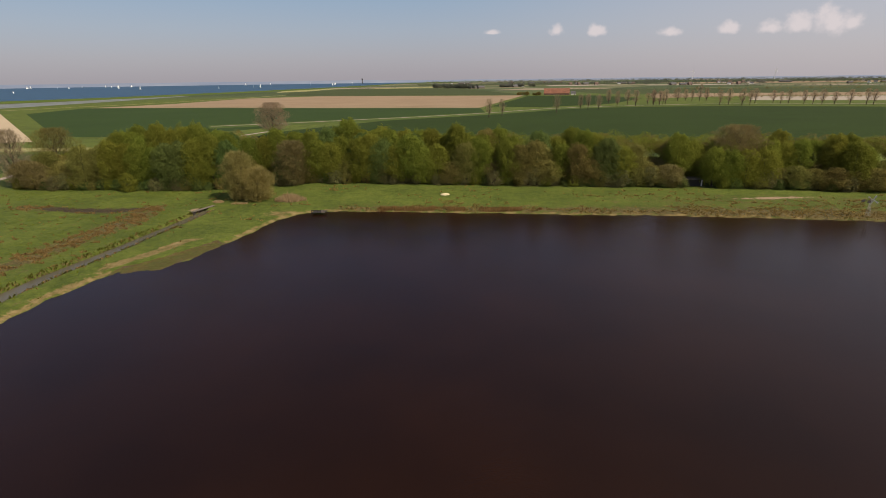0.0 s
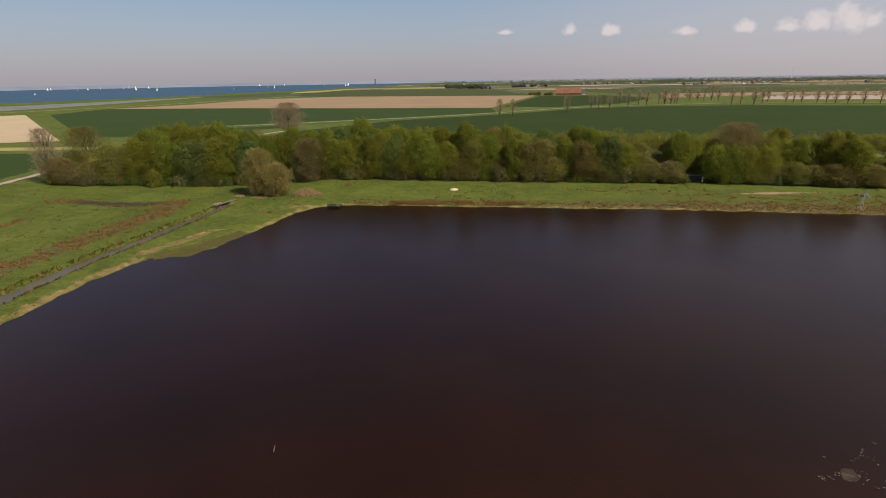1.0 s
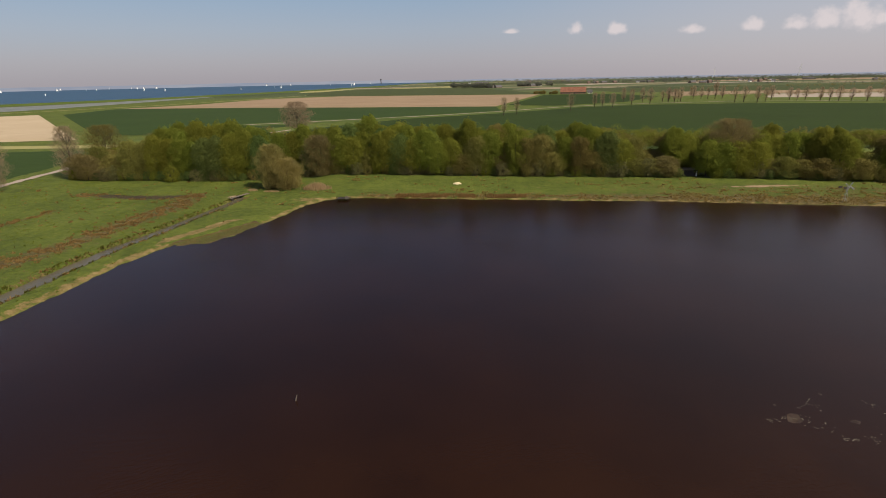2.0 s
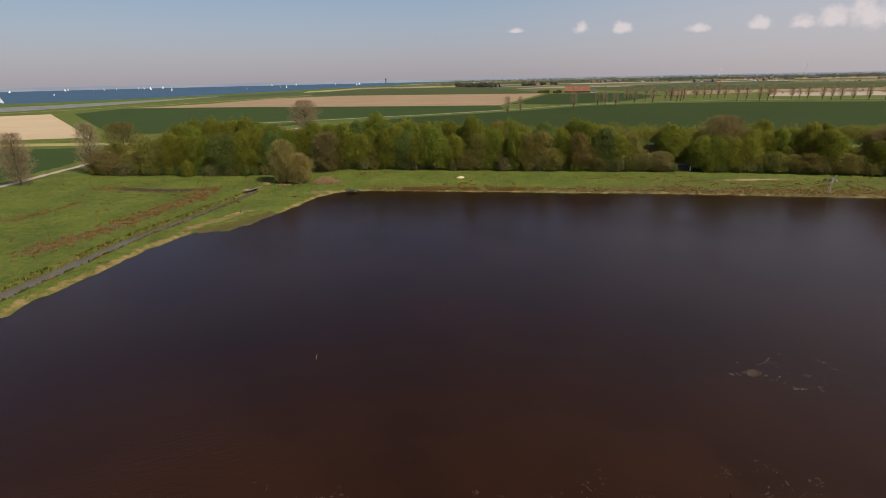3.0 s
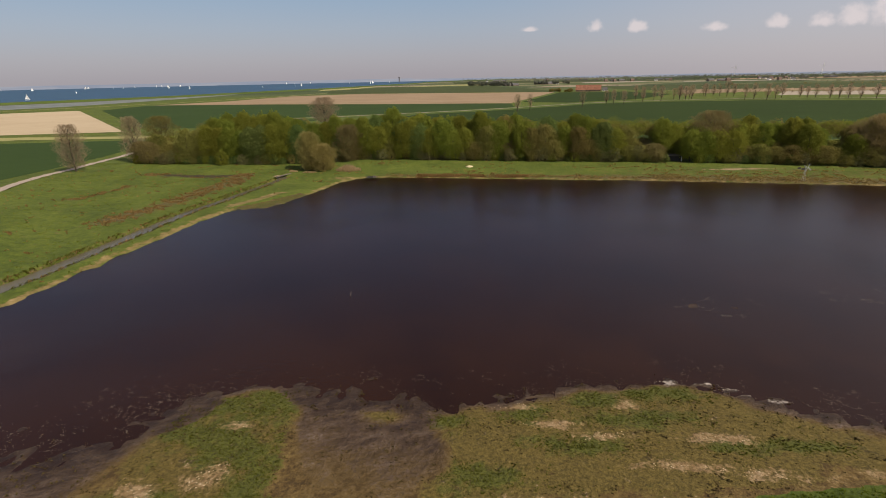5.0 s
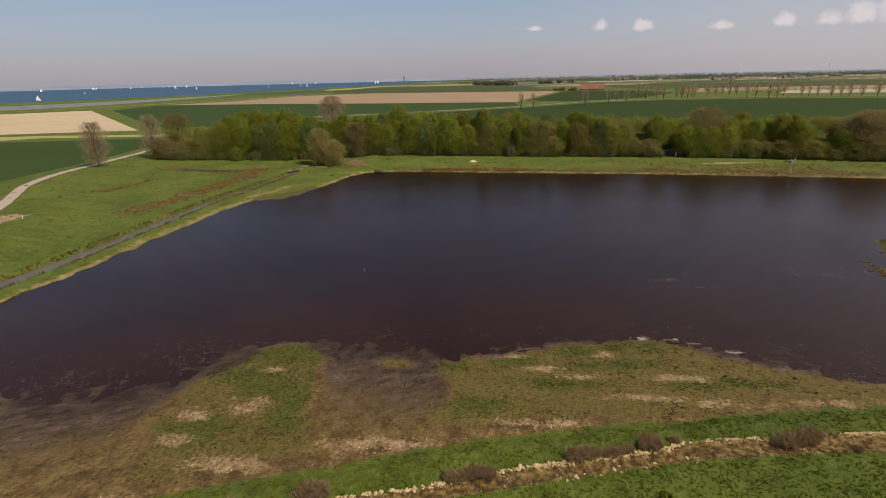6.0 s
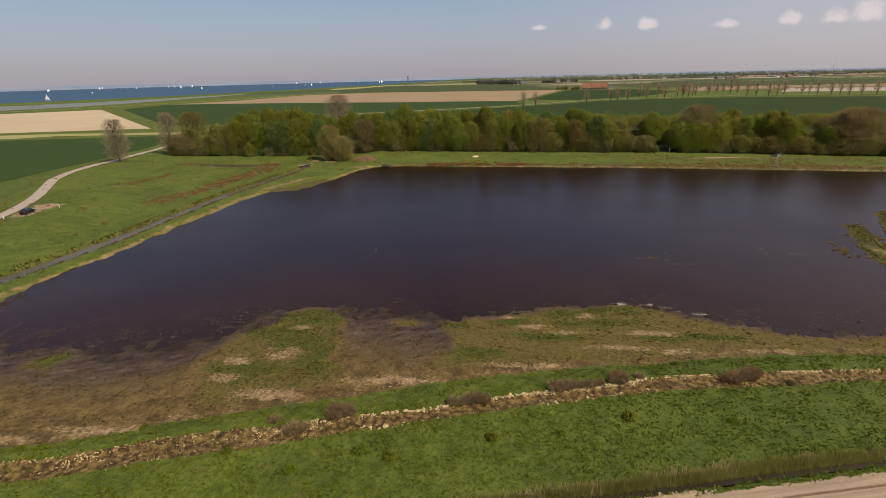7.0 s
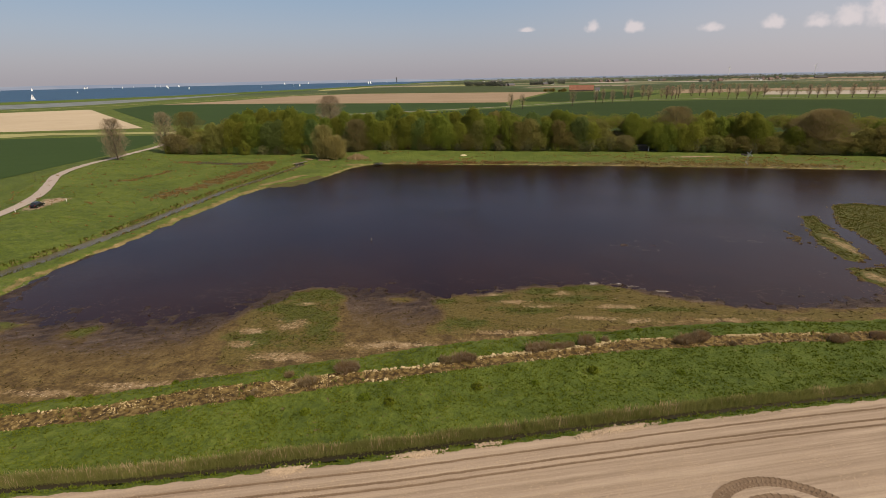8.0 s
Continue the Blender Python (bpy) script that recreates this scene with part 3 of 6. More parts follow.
    bank = bank - 0.25 * smooth(sl - y, 0, 8)
    cut = smooth(y, rd - 1.0, rd - 0.65) * (1 - smooth(y, rd - 0.15, rd + 0.5))
    h = np.where(near > 0, h * (1 - near) + bank * near, h)
    h = np.where(y < rd + 1.0, 0.35 + 0.04 * wave_noise(x, y, 1.3, 33) - 0.85 * cut, h)
    # the land west of the pond: ditch, meadow, the road's dyke
    dd, _ = to_line(x, y, DITCH)
    dr, s = to_line(x, y, ROAD)
    zr = np.interp(s, np.linspace(0, 1, len(ROAD)), [p[2] for p in ROAD])
    side = x > np.interp(y, [p[1] for p in ROAD], [p[0] for p in ROAD])
    west = smooth(-x, 72, 80)
    lean = np.where(side, 1 - smooth(dr, 2.5, 31), 1 - smooth(dr, 2.5, 15))
    h = h + west * (0.25 * wave_noise(x, y, 14, 41) + 0.15 * wave_noise(x, y, 4.5, 42)) * smooth(dd, 2, 8) * (1 - smooth(far, 200, 260)) * side
    h = np.where(west > 0, h + np.maximum(zr - 0.5, 0) * lean * (far < 700), h)
    dw = dd - ditch_half(y)
    h = h - 1.1 * (1 - smooth(dw, 0.1, 1.1)) * (y < 152)
    # the strip behind the pond rises to the wood
    back = smooth(y, 128, 146) * smooth(x, -60, -45)
    h = h + back * (0.75 * smooth(y, belt_front(x) - 34, belt_front(x) - 6)) * (1 - smooth(y, 205, 260))
    h = h + (0.06 * wave_noise(x, y, 1.3, 51) + 0.05 * wave_noise(x, y, 2.9, 52)) * (far < 260) * (h > 0.25) * (y > so)
    # sea bed
    sea = smooth(to_side(x, y), 0, 30)
    h = np.where(far > 900, h * (1 - sea) - 3.0 * sea, h)
    rush_band, rs = to_line(x, y, [(-95, 84), (-93.3, 90.4), (-92, 100), (-90.3, 109), (-89, 118.5), (-87.7, 130), (-85.6, 137), (-87, 146)])
    pud, _ = to_line(x, y, [(-128, 155), (-120, 154), (-110, 150.5), (-98, 149.5), (-86, 153)])
    rill, _ = to_line(x, y, [(-125.9, 107.0), (-122.2, 109.9), (-122.7, 120.5), (-120.8, 131.4)])
    terrace, _ = to_line(x, y, [(-30, 149), (0, 147.5), (32, 144), (62, 141), (91, 137), (140, 130)])
    rush = np.clip(1.15 - rush_band / 6.0, 0, 1) + 1.2 * np.clip(1 - pud / 4.5, 0, 1) + 0.9 * np.clip(1 - rill / 2.6, 0, 1) + 0.85 * np.clip(1 - terrace / 6.5, 0, 1) + 0.42 * smooth(x, 10, 90) * smooth(y, 112, 128) * (1 - smooth(y, belt_front(x) - 14, belt_front(x) - 3)) * (y > 100)
    rush = rush + 0.55 * (1 - smooth(np.abs(dw - 0.6), 0.3, 1.3)) * (y < 152) + 0.35 * (1 - smooth(np.abs(y - rd + 0.4), 0.3, 1.0))
    wide = 1 + 0.45 * (x < -60) * (1 - smooth(y, 96, 112))
    shore = np.clip(1.15 - np.abs(sd - 0.7 * wide) / (1.05 * wide), 0, 1) * (1 - marsh) * (far < 400)
    spit = np.maximum(blobs(x, y, [(-47, 144, 4, 3), (-69.5, 101, 1.5, 3)]), 1 - smooth(to_line(x, y, [(-68.5, 103), (-65.5, 108.5), (-63.5, 114.5), (-60.5, 119.5)])[0] + 0.6 * wave_noise(x, y, 1.8, 23), 0.8, 2.6))
    straw = np.maximum(shore * np.where(y > 120, 1.0, 0.95), spit * (1 - marsh))
    stone = smooth(y, sl - 0.15, sl + 0.15) * (1 - smooth(y, st - 0.15, st + 0.25)) * (np.abs(x) < 190)
    soil = 1 - smooth(y, so - 0.2, so + 0.2)
    dirt = blobs(x, y, [(-119, 66, 2.6, 5.5), (-117, 58, 2.2, 4), (99, 153.5, 11, 1.1), (-73, 150, 2, 2)]) * (1 - marsh)
    # one cover value dims the grass colour towards the right of the meadow
    return h, dict(marsh=marsh, veg=veg, wet=wet, green=np.maximum(np.maximum(blobs(x, y, GREEN), 0.8 * isle), 0.8 * point), sand=np.maximum(blobs(x, y, SAND), 0.62 * np.clip(1.2 - np.abs(y - edge - 0.9) / 1.5, 0, 1) * (0.55 + 0.6 * wave_noise(x, y, 7.0, 17)) * (x < 60)), salt=blobs(x, y, SALT) * (h > -0.05), rush=rush, straw=straw, lush=smooth(x, -6, 34) * (y < edge) * (far < 260), puddle=1.1 * np.clip(1 - pud / 4.2, 0, 1) * smooth(-x, 87, 94) * (1 - smooth(-x, 117, 125)), stone=stone, soil=soil, dirt=dirt, polder=smooth(far, 1100, 1300))


SEALINE = [(-4700, -1300), (-2200, 150), (-1300, 620), (-880, 935), (-810, 1025), (-720, 1185), (-640, 1470), (-560, 1760), (-480, 2150), (-370, 2800), (-300, 3500), (-100, 4400), (400, 4900)]


def to_side(x, y):
    """Metres to seaward of the sea dyke's foot (negative: inland)."""
    xs, ys = [p[1] for p in SEALINE], [p[0] for p in SEALINE]
    return (np.interp(y, xs, ys) - x) * 0.7


def height(x, y):
    return float(terrain(np.array([float(x)]), np.array([float(y)]))[0][0])


# ---- ground ----
def steps(lo, hi, fine, reach, grow=1.22, top=400.0):
    """Coordinates: even steps between lo and hi, then ever wider ones out to the reach."""
    mid = list(np.arange(lo, hi + fine / 2, fine))
    for sign, start, out in ((-1, lo, []), (1, hi, [])):
        d, p = fine, start
        while abs(p) < reach:
            d = min(d * grow, top)
            p += sign * d
            out.append(max(-reach, min(reach, p)))
        mid = out[::-1] + mid if sign < 0 else mid + out
    return np.array(mid)


gx = steps(-98, 92, 0.62, 4950, 1.06)
gy0 = list(np.arange(-50, 26, 0.55)) + list(np.arange(26, 190, 1.25))
gy = np.array(sorted(set(np.round([-4950, -3000, -1500, -800, -420, -260, -160, -110, -85, -70, -62, -56, -53] + gy0 + list(steps(190, 191, 1.3, 4950, 1.09)[steps(190, 191, 1.3, 4950, 1.09) > 190.5]), 3))))
GX, GY = np.meshgrid(gx, gy)
GH, COVER = terrain(GX.ravel(), GY.ravel())
nx, ny = len(gx), len(gy)
idx = np.arange(nx * ny).reshape(ny, nx)
quads = np.stack([idx[:-1, :-1], idx[:-1, 1:], idx[1:, 1:], idx[1:, :-1]], -1).reshape(-1, 4)
land = raw_mesh("ground", np.stack([GX.ravel(), GY.ravel(), GH], 1), quads, M_LAND)
land.polygons.foreach_set("use_smooth", np.ones(len(quads), bool))
for key, values in COVER.items():
    land.attributes.new(key, "FLOAT", "POINT").data.foreach_set("value", values.astype(np.float32))
tagged(new("ground", land), "green meadow, brown marsh and pale bare soil round a pond", "ground", kind="structure")


def sheet(name, label, category, material, outline, z, grid=0.0):
    """A flat sheet of the setting with the given outline."""
    bm = bmesh.new()
    bm.faces.new([bm.verts.new((x, y, z)) for x, y in outline])
    bmesh.ops.triangulate(bm, faces=bm.faces[:])
    me = bpy.data.meshes.new(name)
    bm.to_mesh(me)
    bm.free()
    me.materials.append(material)
    if me.polygons and me.polygons[0].normal.z < 0:
        me.flip_normals()
    return tagged(new(name, me), label, category, kind="structure")


def ribbon(name, label, category, material, line, width, lift, follow=True, thick=0.0, kind="structure"):
    """A strip along a line, lying on the ground or at its own heights."""
    pts = []
    for i in range(len(line) - 1):
        a, b = Vector((line[i] + (0,))[:3]), Vector((line[i + 1] + (0,))[:3])
        n = max(1, int((b - a).length / 2.5))
        for j in range(n):
            pts.append(a.lerp(b, j / n))
    pts.append(Vector((line[-1] + (0,))[:3]))
    for _ in range(3):
        pts = [pts[0]] + [(pts[i - 1] + pts[i] * 2 + pts[i + 1]) / 4 for i in range(1, len(pts) - 1)] + [pts[-1]]
    cross = np.linspace(-0.5, 0.5, 5)
    verts = []
    for i, p in enumerate(pts):
        d = (pts[min(i + 1, len(pts) - 1)] - pts[max(i - 1, 0)]).to_2d().normalized()
        for c in cross:
            w = (width(p.y) if callable(width) else width) * (1 + 0.06 * math.sin(i * 1.7 + c * 3))
            verts.append((p.x - d.y * c * w, p.y + d.x * c * w, p.z))
    v = np.array(verts)
    if follow:
        v[:, 2] = terrain(v[:, 0], v[:, 1])[0]
        v[:, 2] = v[:, 2].reshape(-1, 5).max(1).repeat(5)
    v[:, 2] += lift
    k = len(cross)
    f = [(i * k + j + 1, i * k + j, (i + 1) * k + j, (i + 1) * k + j + 1) for i in range(len(pts) - 1) for j in range(k - 1)]
    me = raw_mesh(name, v, np.array(f), material)
    if me.polygons[0].normal.z < 0:
        me.flip_normals()
    return tagged(new(name, me), label, category, kind=kind)


# pond water: cells of a coarse grid that reach a little under the shore
wx, wy = np.arange(-90, 306, 3.0), np.arange(-32, 154, 3.0)
WX, WY = np.meshgrid((wx[:-1] + wx[1:]) / 2, (wy[:-1] + wy[1:]) / 2)
wsd = signed(WX.ravel(), WY.ravel(), POND)
keep = (wsd < 3.0) | ((wsd < 17) & (WY.ravel() < 12) & (WY.ravel() > row(SANDEDGE, WX.ravel()) + 3) & (WX.ravel() > -84))
wid = np.arange(len(wx) * len(wy)).reshape(len(wy), len(wx))
wq = np.stack([wid[:-1, :-1], wid[:-1, 1:], wid[1:, 1:], wid[1:, :-1]], -1).reshape(-1, 4)[keep]
WVX, WVY = np.meshgrid(wx, wy)
pond = raw_mesh("water_pond", np.stack([WVX.ravel(), WVY.ravel(), np.zeros(WVX.size)], 1), wq, M_POND)
offing = to_line(WVX.ravel(), WVY.ravel(), [(-74, 0), (-48, -5), (-33, 0), (-20, 9), (0, 6), (24, 12), (45, 6), (72, 10)])[0]
pond.attributes.new("shoal", "FLOAT", "POINT").data.foreach_set("value", (1 - smooth(offing, 2, 38)).astype(np.float32))
tagged(new("water_pond", pond),
       "dark brown peaty pond water with faint ripples", "water", kind="structure")
ribbon("water_ditch", "grey-brown water in a narrow meadow ditch", "water", M_DITCH, DITCH, lambda y: 2 * float(ditch_half(y)) + 0.5, -0.1, follow=False)
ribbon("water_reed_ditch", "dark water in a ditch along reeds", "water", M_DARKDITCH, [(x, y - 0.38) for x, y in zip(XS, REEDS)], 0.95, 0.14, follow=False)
sheet("water_sea", "blue sea beyond the dyke", "water", M_SEA, [(-4900, -1250)] + SEALINE[:-1] + [(400, 4920), (-1500, 4930), (-4900, 4930)], 0.0)

# ---- fields and roads of the polder ----
FIELDS = [
    ("pale harrowed bare field", M_BARE, [(-950, 395), (-535, 660), (-261, 341), (-365, 322), (-700, 255)]),
    ("narrow strip of dry pale grass", M_DRY, [(-195, 292), (-200, 306), (-310, 309), (-460, 285), (-455, 262), (-322, 276), (-300, 291)]),
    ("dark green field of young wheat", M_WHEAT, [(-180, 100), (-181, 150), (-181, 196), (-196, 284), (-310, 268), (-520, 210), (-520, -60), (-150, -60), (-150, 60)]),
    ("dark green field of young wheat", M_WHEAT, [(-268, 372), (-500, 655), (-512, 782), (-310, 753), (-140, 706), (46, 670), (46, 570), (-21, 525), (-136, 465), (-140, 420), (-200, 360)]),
    ("brown bare ploughed field", M_TAN, [(-508, 788), (-440, 900), (-400, 1125), (-265, 1220), (165, 1112), (46, 676), (-140, 712), (-300, 757)]),
    ("mown yellowish grassland by the dyke", M_DRY, [(-480, 1600), (-520, 1800), (-440, 2150), (-390, 2100), (-420, 1700)]),
    ("light green young crop", M_CROP, [(-370, 1300), (-440, 1600), (-330, 2000), (60, 1900), (180, 1130), (-260, 1240)]),
    ("dark green field of young crop", M_DEEPCROP, [(-120, 262), (-125, 380), (-20, 528), (48, 570), (130, 628), (240, 652), (345, 650), (494, 598), (900, 520), (900, 150), (330, 160), (120, 236)]),
    ("dark green field of young crop", M_DEEPCROP, [(62, 700), (170, 1080), (300, 1060), (330, 900), (230, 740), (120, 668)]),
    ("pale sheeted vegetable field", M_WHITE, [(445, 795), (525, 930), (1300, 790), (1200, 600), (640, 735)]),
    ("brown bare ploughed field", M_TAN, [(350, 900), (420, 1120), (1500, 980), (1400, 830), (540, 960)]),
    ("light green young crop", M_CROP, [(340, 1130), (300, 1600), (1300, 1500), (1500, 1010)]),
    ("pale sheeted vegetable field", M_WHITE, [(420, 2130), (440, 2330), (700, 2400), (690, 2200)]),
    ("pale sheeted vegetable field", M_WHITE, [(770, 2050), (800, 2200), (1250, 2150), (1200, 2000)]),
    ("mown yellowish grassland by the dyke", M_DRY, [(-270, 2010), (-240, 2160), (-30, 2420), (120, 2380), (0, 2080)]),
    ("brown bare ploughed field", M_TAN, [(1100, 1200), (1250, 1500), (2300, 1300), (2200, 1000)]),
    ("light green young crop", M_CROP, [(-100, 2500), (-150, 3400), (900, 3300), (900, 2500)]),
    ("brown bare ploughed field", M_TAN, [(1000, 2400), (1100, 2800), (2600, 2600), (2500, 2000)]),
    ("pale sheeted vegetable field", M_WHITE, [(1350, 1750), (1400, 1850), (2100, 1750), (2050, 1650)]),
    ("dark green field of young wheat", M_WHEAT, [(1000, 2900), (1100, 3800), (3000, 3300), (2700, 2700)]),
]
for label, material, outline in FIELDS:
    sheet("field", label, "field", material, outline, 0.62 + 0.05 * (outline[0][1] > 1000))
sheet("water_creek", "shallow grey creek behind the sea dyke", "water", M_CREEK, [(-1250, 540), (-840, 885), (-785, 965), (-738, 1062), (-690, 1210), (-640, 1370), (-622, 1360), (-624, 1180), (-628, 1025), (-642, 868), (-657, 780), (-692, 718), (-1000, 470)], 0.6)
ribbon("verge_lane", "light green grass verge of a polder lane", "verge", M_VERGE, [(-190, 438), (-136, 462), (-60, 496), (-21, 521), (45, 562), (122, 628), (162, 650), (238, 672), (345, 690), (500, 655), (900, 560)], 34, 0.70, follow=False)
ribbon("road_lane", "narrow pale farm lane", "road", M_ROAD, [(-190, 442), (-136, 466), (-21, 526), (45, 570), (122, 636), (162, 658), (238, 682), (345, 700), (500, 665), (900, 570)], 3.6, 0.78, follow=False)
road = ribbon("road", "narrow pale asphalt road curving along a dyke", "road", M_ROAD, [(p[0], p[1]) for p in ROAD], 3.5, 0.06)
ribbon("verge_creek", "pale sandy track beside the creek", "verge", M_DRY, [(-900, 520), (-660, 660), (-590, 752), (-560, 815), (-515, 880), (-470, 1000), (-420, 1150), (-360, 1400)], 9, 0.66, follow=False)


def sea_dyke():
    """A long grassed bank between polder and sea."""
    prof = [(-16, -0.5), (-4, 3.6), (-1, 4.2), (2, 4.0), (22, -0.8)]
    verts, faces = [], []
    pts = [Vector(p) for p in SEALINE]
    fine = []
    for a, b in zip(pts, pts[1:]):
        n = max(1, int((b - a).length / 60))
        fine += [a.lerp(b, j / n) for j in range(n)]
    for i, p in enumerate(fine):
        d = (fine[min(i + 1, len(fine) - 1)] - fine[max(i - 1, 0)]).normalized()
        for o, z in prof:
            verts.append((p.x + d.y * -o, p.y + d.x * o, z))
    k = len(prof)
    for i in range(len(fine) - 1):
        for j in range(k - 1):
            faces.append((i * k + j, i * k + j + 1, (i + 1) * k + j + 1, (i + 1) * k + j))
    me = raw_mesh("sea_dyke", verts, np.array(faces), M_VERGE)
    tagged(new("sea_dyke", me), "long grass-covered sea dyke", "dyke", kind="structure")


sea_dyke()


def far_rim():
    """The hazy far shore and woods that close the horizon: a glowing strip, haze put into its colour."""
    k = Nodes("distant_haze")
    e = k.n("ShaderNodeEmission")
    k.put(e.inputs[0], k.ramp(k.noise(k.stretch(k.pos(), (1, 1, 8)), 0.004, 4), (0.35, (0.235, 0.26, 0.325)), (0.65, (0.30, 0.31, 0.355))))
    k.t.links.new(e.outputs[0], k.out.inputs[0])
    verts, faces = [], []
    n = 420
    for i in range(n + 1):
        a = -math.pi * 0.62 + i / n * math.pi * 1.24
        top = 19.5 + 5.0 * (a < -0.12) + 1.6 * math.sin(i * 0.31) * math.sin(i * 0.083) + random.uniform(-0.5, 0.5) * (a > 0.05)
        for z in (-4, top):
            verts.append((4890 * math.sin(a), 4890 * math.cos(a), z))
    faces = np.array([(2 * i, 2 * i + 2, 2 * i + 3, 2 * i + 1) for i in range(n)])
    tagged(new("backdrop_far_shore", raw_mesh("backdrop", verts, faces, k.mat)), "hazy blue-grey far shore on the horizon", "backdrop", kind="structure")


far_rim()


# ---- plants ----
class Soup:
    """Collects vertices and faces of one mesh."""

    def __init__(self):
        self.v, self.f, self.n = [], [], 0

    def add(self, v, f):
        v = np.asarray(v, float)
        self.v.append(v)
        self.f += [tuple(int(i) + self.n for i in q) for q in f]
        self.n += len(v)

    def tube(self, pts, radii, sides=5):
        pts = [Vector(p) for p in pts]
        ring = []
        for i, p in enumerate(pts):
            d = (pts[min(i + 1, len(pts) - 1)] - pts[max(i - 1, 0)]).normalized()
            a = d.orthogonal().normalized()
            b = d.cross(a)
            ring += [p + (a * math.cos(6.2832 * k / sides) + b * math.sin(6.2832 * k / sides)) * radii[i] for k in range(sides)]
        f = [(i * sides + k, i * sides + (k + 1) % sides, (i + 1) * sides + (k + 1) % sides, (i + 1) * sides + k) for i in range(len(pts) - 1) for k in range(sides)]
        self.add([tuple(p) for p in ring], f)

    def box(self, lo, hi):
        (a, b, c), (d, e, g) = lo, hi
        self.add([(a, b, c), (d, b, c), (d, e, c), (a, e, c), (a, b, g), (d, b, g), (d, e, g), (a, e, g)],
                 [(0, 3, 2, 1), (4, 5, 6, 7), (0, 1, 5, 4), (1, 2, 6, 5), (2, 3, 7, 6), (3, 0, 4, 7)])

    def mesh(self, name, material):
        return raw_mesh(name, np.concatenate(self.v), self.f, material)


def leaf_quads(rng, c, n, size, tilt=0.7, long=1.0):
    """Small four-cornered leaf clumps at centres c that face about along n."""
    k = len(c)
    n = n + tilt * rng.normal(size=(k, 3))
    n /= np.linalg.norm(n, axis=1)[:, None] + 1e-9
    up = rng.normal(size=(k, 3))
    a = np.cross(n, up)
    a /= np.linalg.norm(a, axis=1)[:, None] + 1e-9
    b = np.cross(n, a)
    s = (size * rng.uniform(0.6, 1.35, k))[:, None]
    a, b = a * s * long, b * s
    bend = n * s * rng.uniform(-0.25, 0.25, (k, 1))
    v = np.stack([c - a, c - b * rng.uniform(0.4, 0.9, (k, 1)) + bend, c + a * rng.uniform(0.7, 1.1, (k, 1)), c + b * rng.uniform(0.4, 0.9, (k, 1)) + bend], 1).reshape(-1, 3)
    return v, np.arange(4 * k).reshape(-1, 4)


def crown_mesh(rng, h, radius, low, lobes, per, size, material, open_=0.0, slim=1.0, start=0.08):
    """A crown of leafy lobes with gaps and an uneven outline."""
    cs, ns = [], []
    for i in range(lobes):
        t = (i + rng.uniform()) / lobes
        z = low + (h - low) * (start + (0.9 - start) * t)
        wide = radius * math.sqrt(max(0.05, 1 - (2 * t - 0.85) ** 2 / 1.35)) * slim
        ang = i * 2.4 + rng.uniform(-0.5, 0.5)
        off = wide * rng.uniform(0.35, 0.78)
        r = np.array([1, 1, rng.uniform(0.85, 1.35)]) * radius * rng.uniform(0.22, 0.40) * (1.08 - 0.35 * t)
        d = rng.normal(size=(per, 3))
        d /= np.linalg.norm(d, axis=1)[:, None]
        d[:, 2] = np.where(d[:, 2] < -0.8, -d[:, 2], d[:, 2])
        lump = 1 + 0.22 * np.sin(d[:, 0] * 5 + i) * np.sin(d[:, 1] * 5 + 2 * i) + 0.15 * np.sin(d[:, 2] * 9 + i)
        rr = rng.uniform(0.42, 1.06, per) ** 0.5 * lump
        p = np.array([off * math.cos(ang), off * math.sin(ang), z]) + d * rr[:, None] * r
        keep = (p[:, 2] > low * 0.55) & (rng.uniform(size=per) > open_)
        cs.append(p[keep])
        ns.append(d[keep])
    # loose sprays between the lobes soften the outline
    k = lobes * per // 4
    t = rng.uniform(0.04, 0.97, k)
    a = rng.uniform(0, 6.2832, k)
    wide = radius * np.sqrt(np.clip(1 - (2 * t - 0.85) ** 2 / 1.35, 0.04, 1)) * slim * rng.uniform(0.55, 1.04, k) * (1 + 0.16 * np.sin(a * 3 + 9 * t) + 0.10 * np.sin(a * 7 - 17 * t))
    cs.append(np.stack([wide * np.cos(a), wide * np.sin(a), low * 0.6 + (h - low * 0.6) * t * 0.97], 1))
    ns.append(np.stack([np.cos(a), np.sin(a), 0.5 + 0 * a], 1))
    v, f = leaf_quads(rng, np.concatenate(cs), np.concatenate(ns), size, 0.62)
    return raw_mesh("crown", v, f, material)


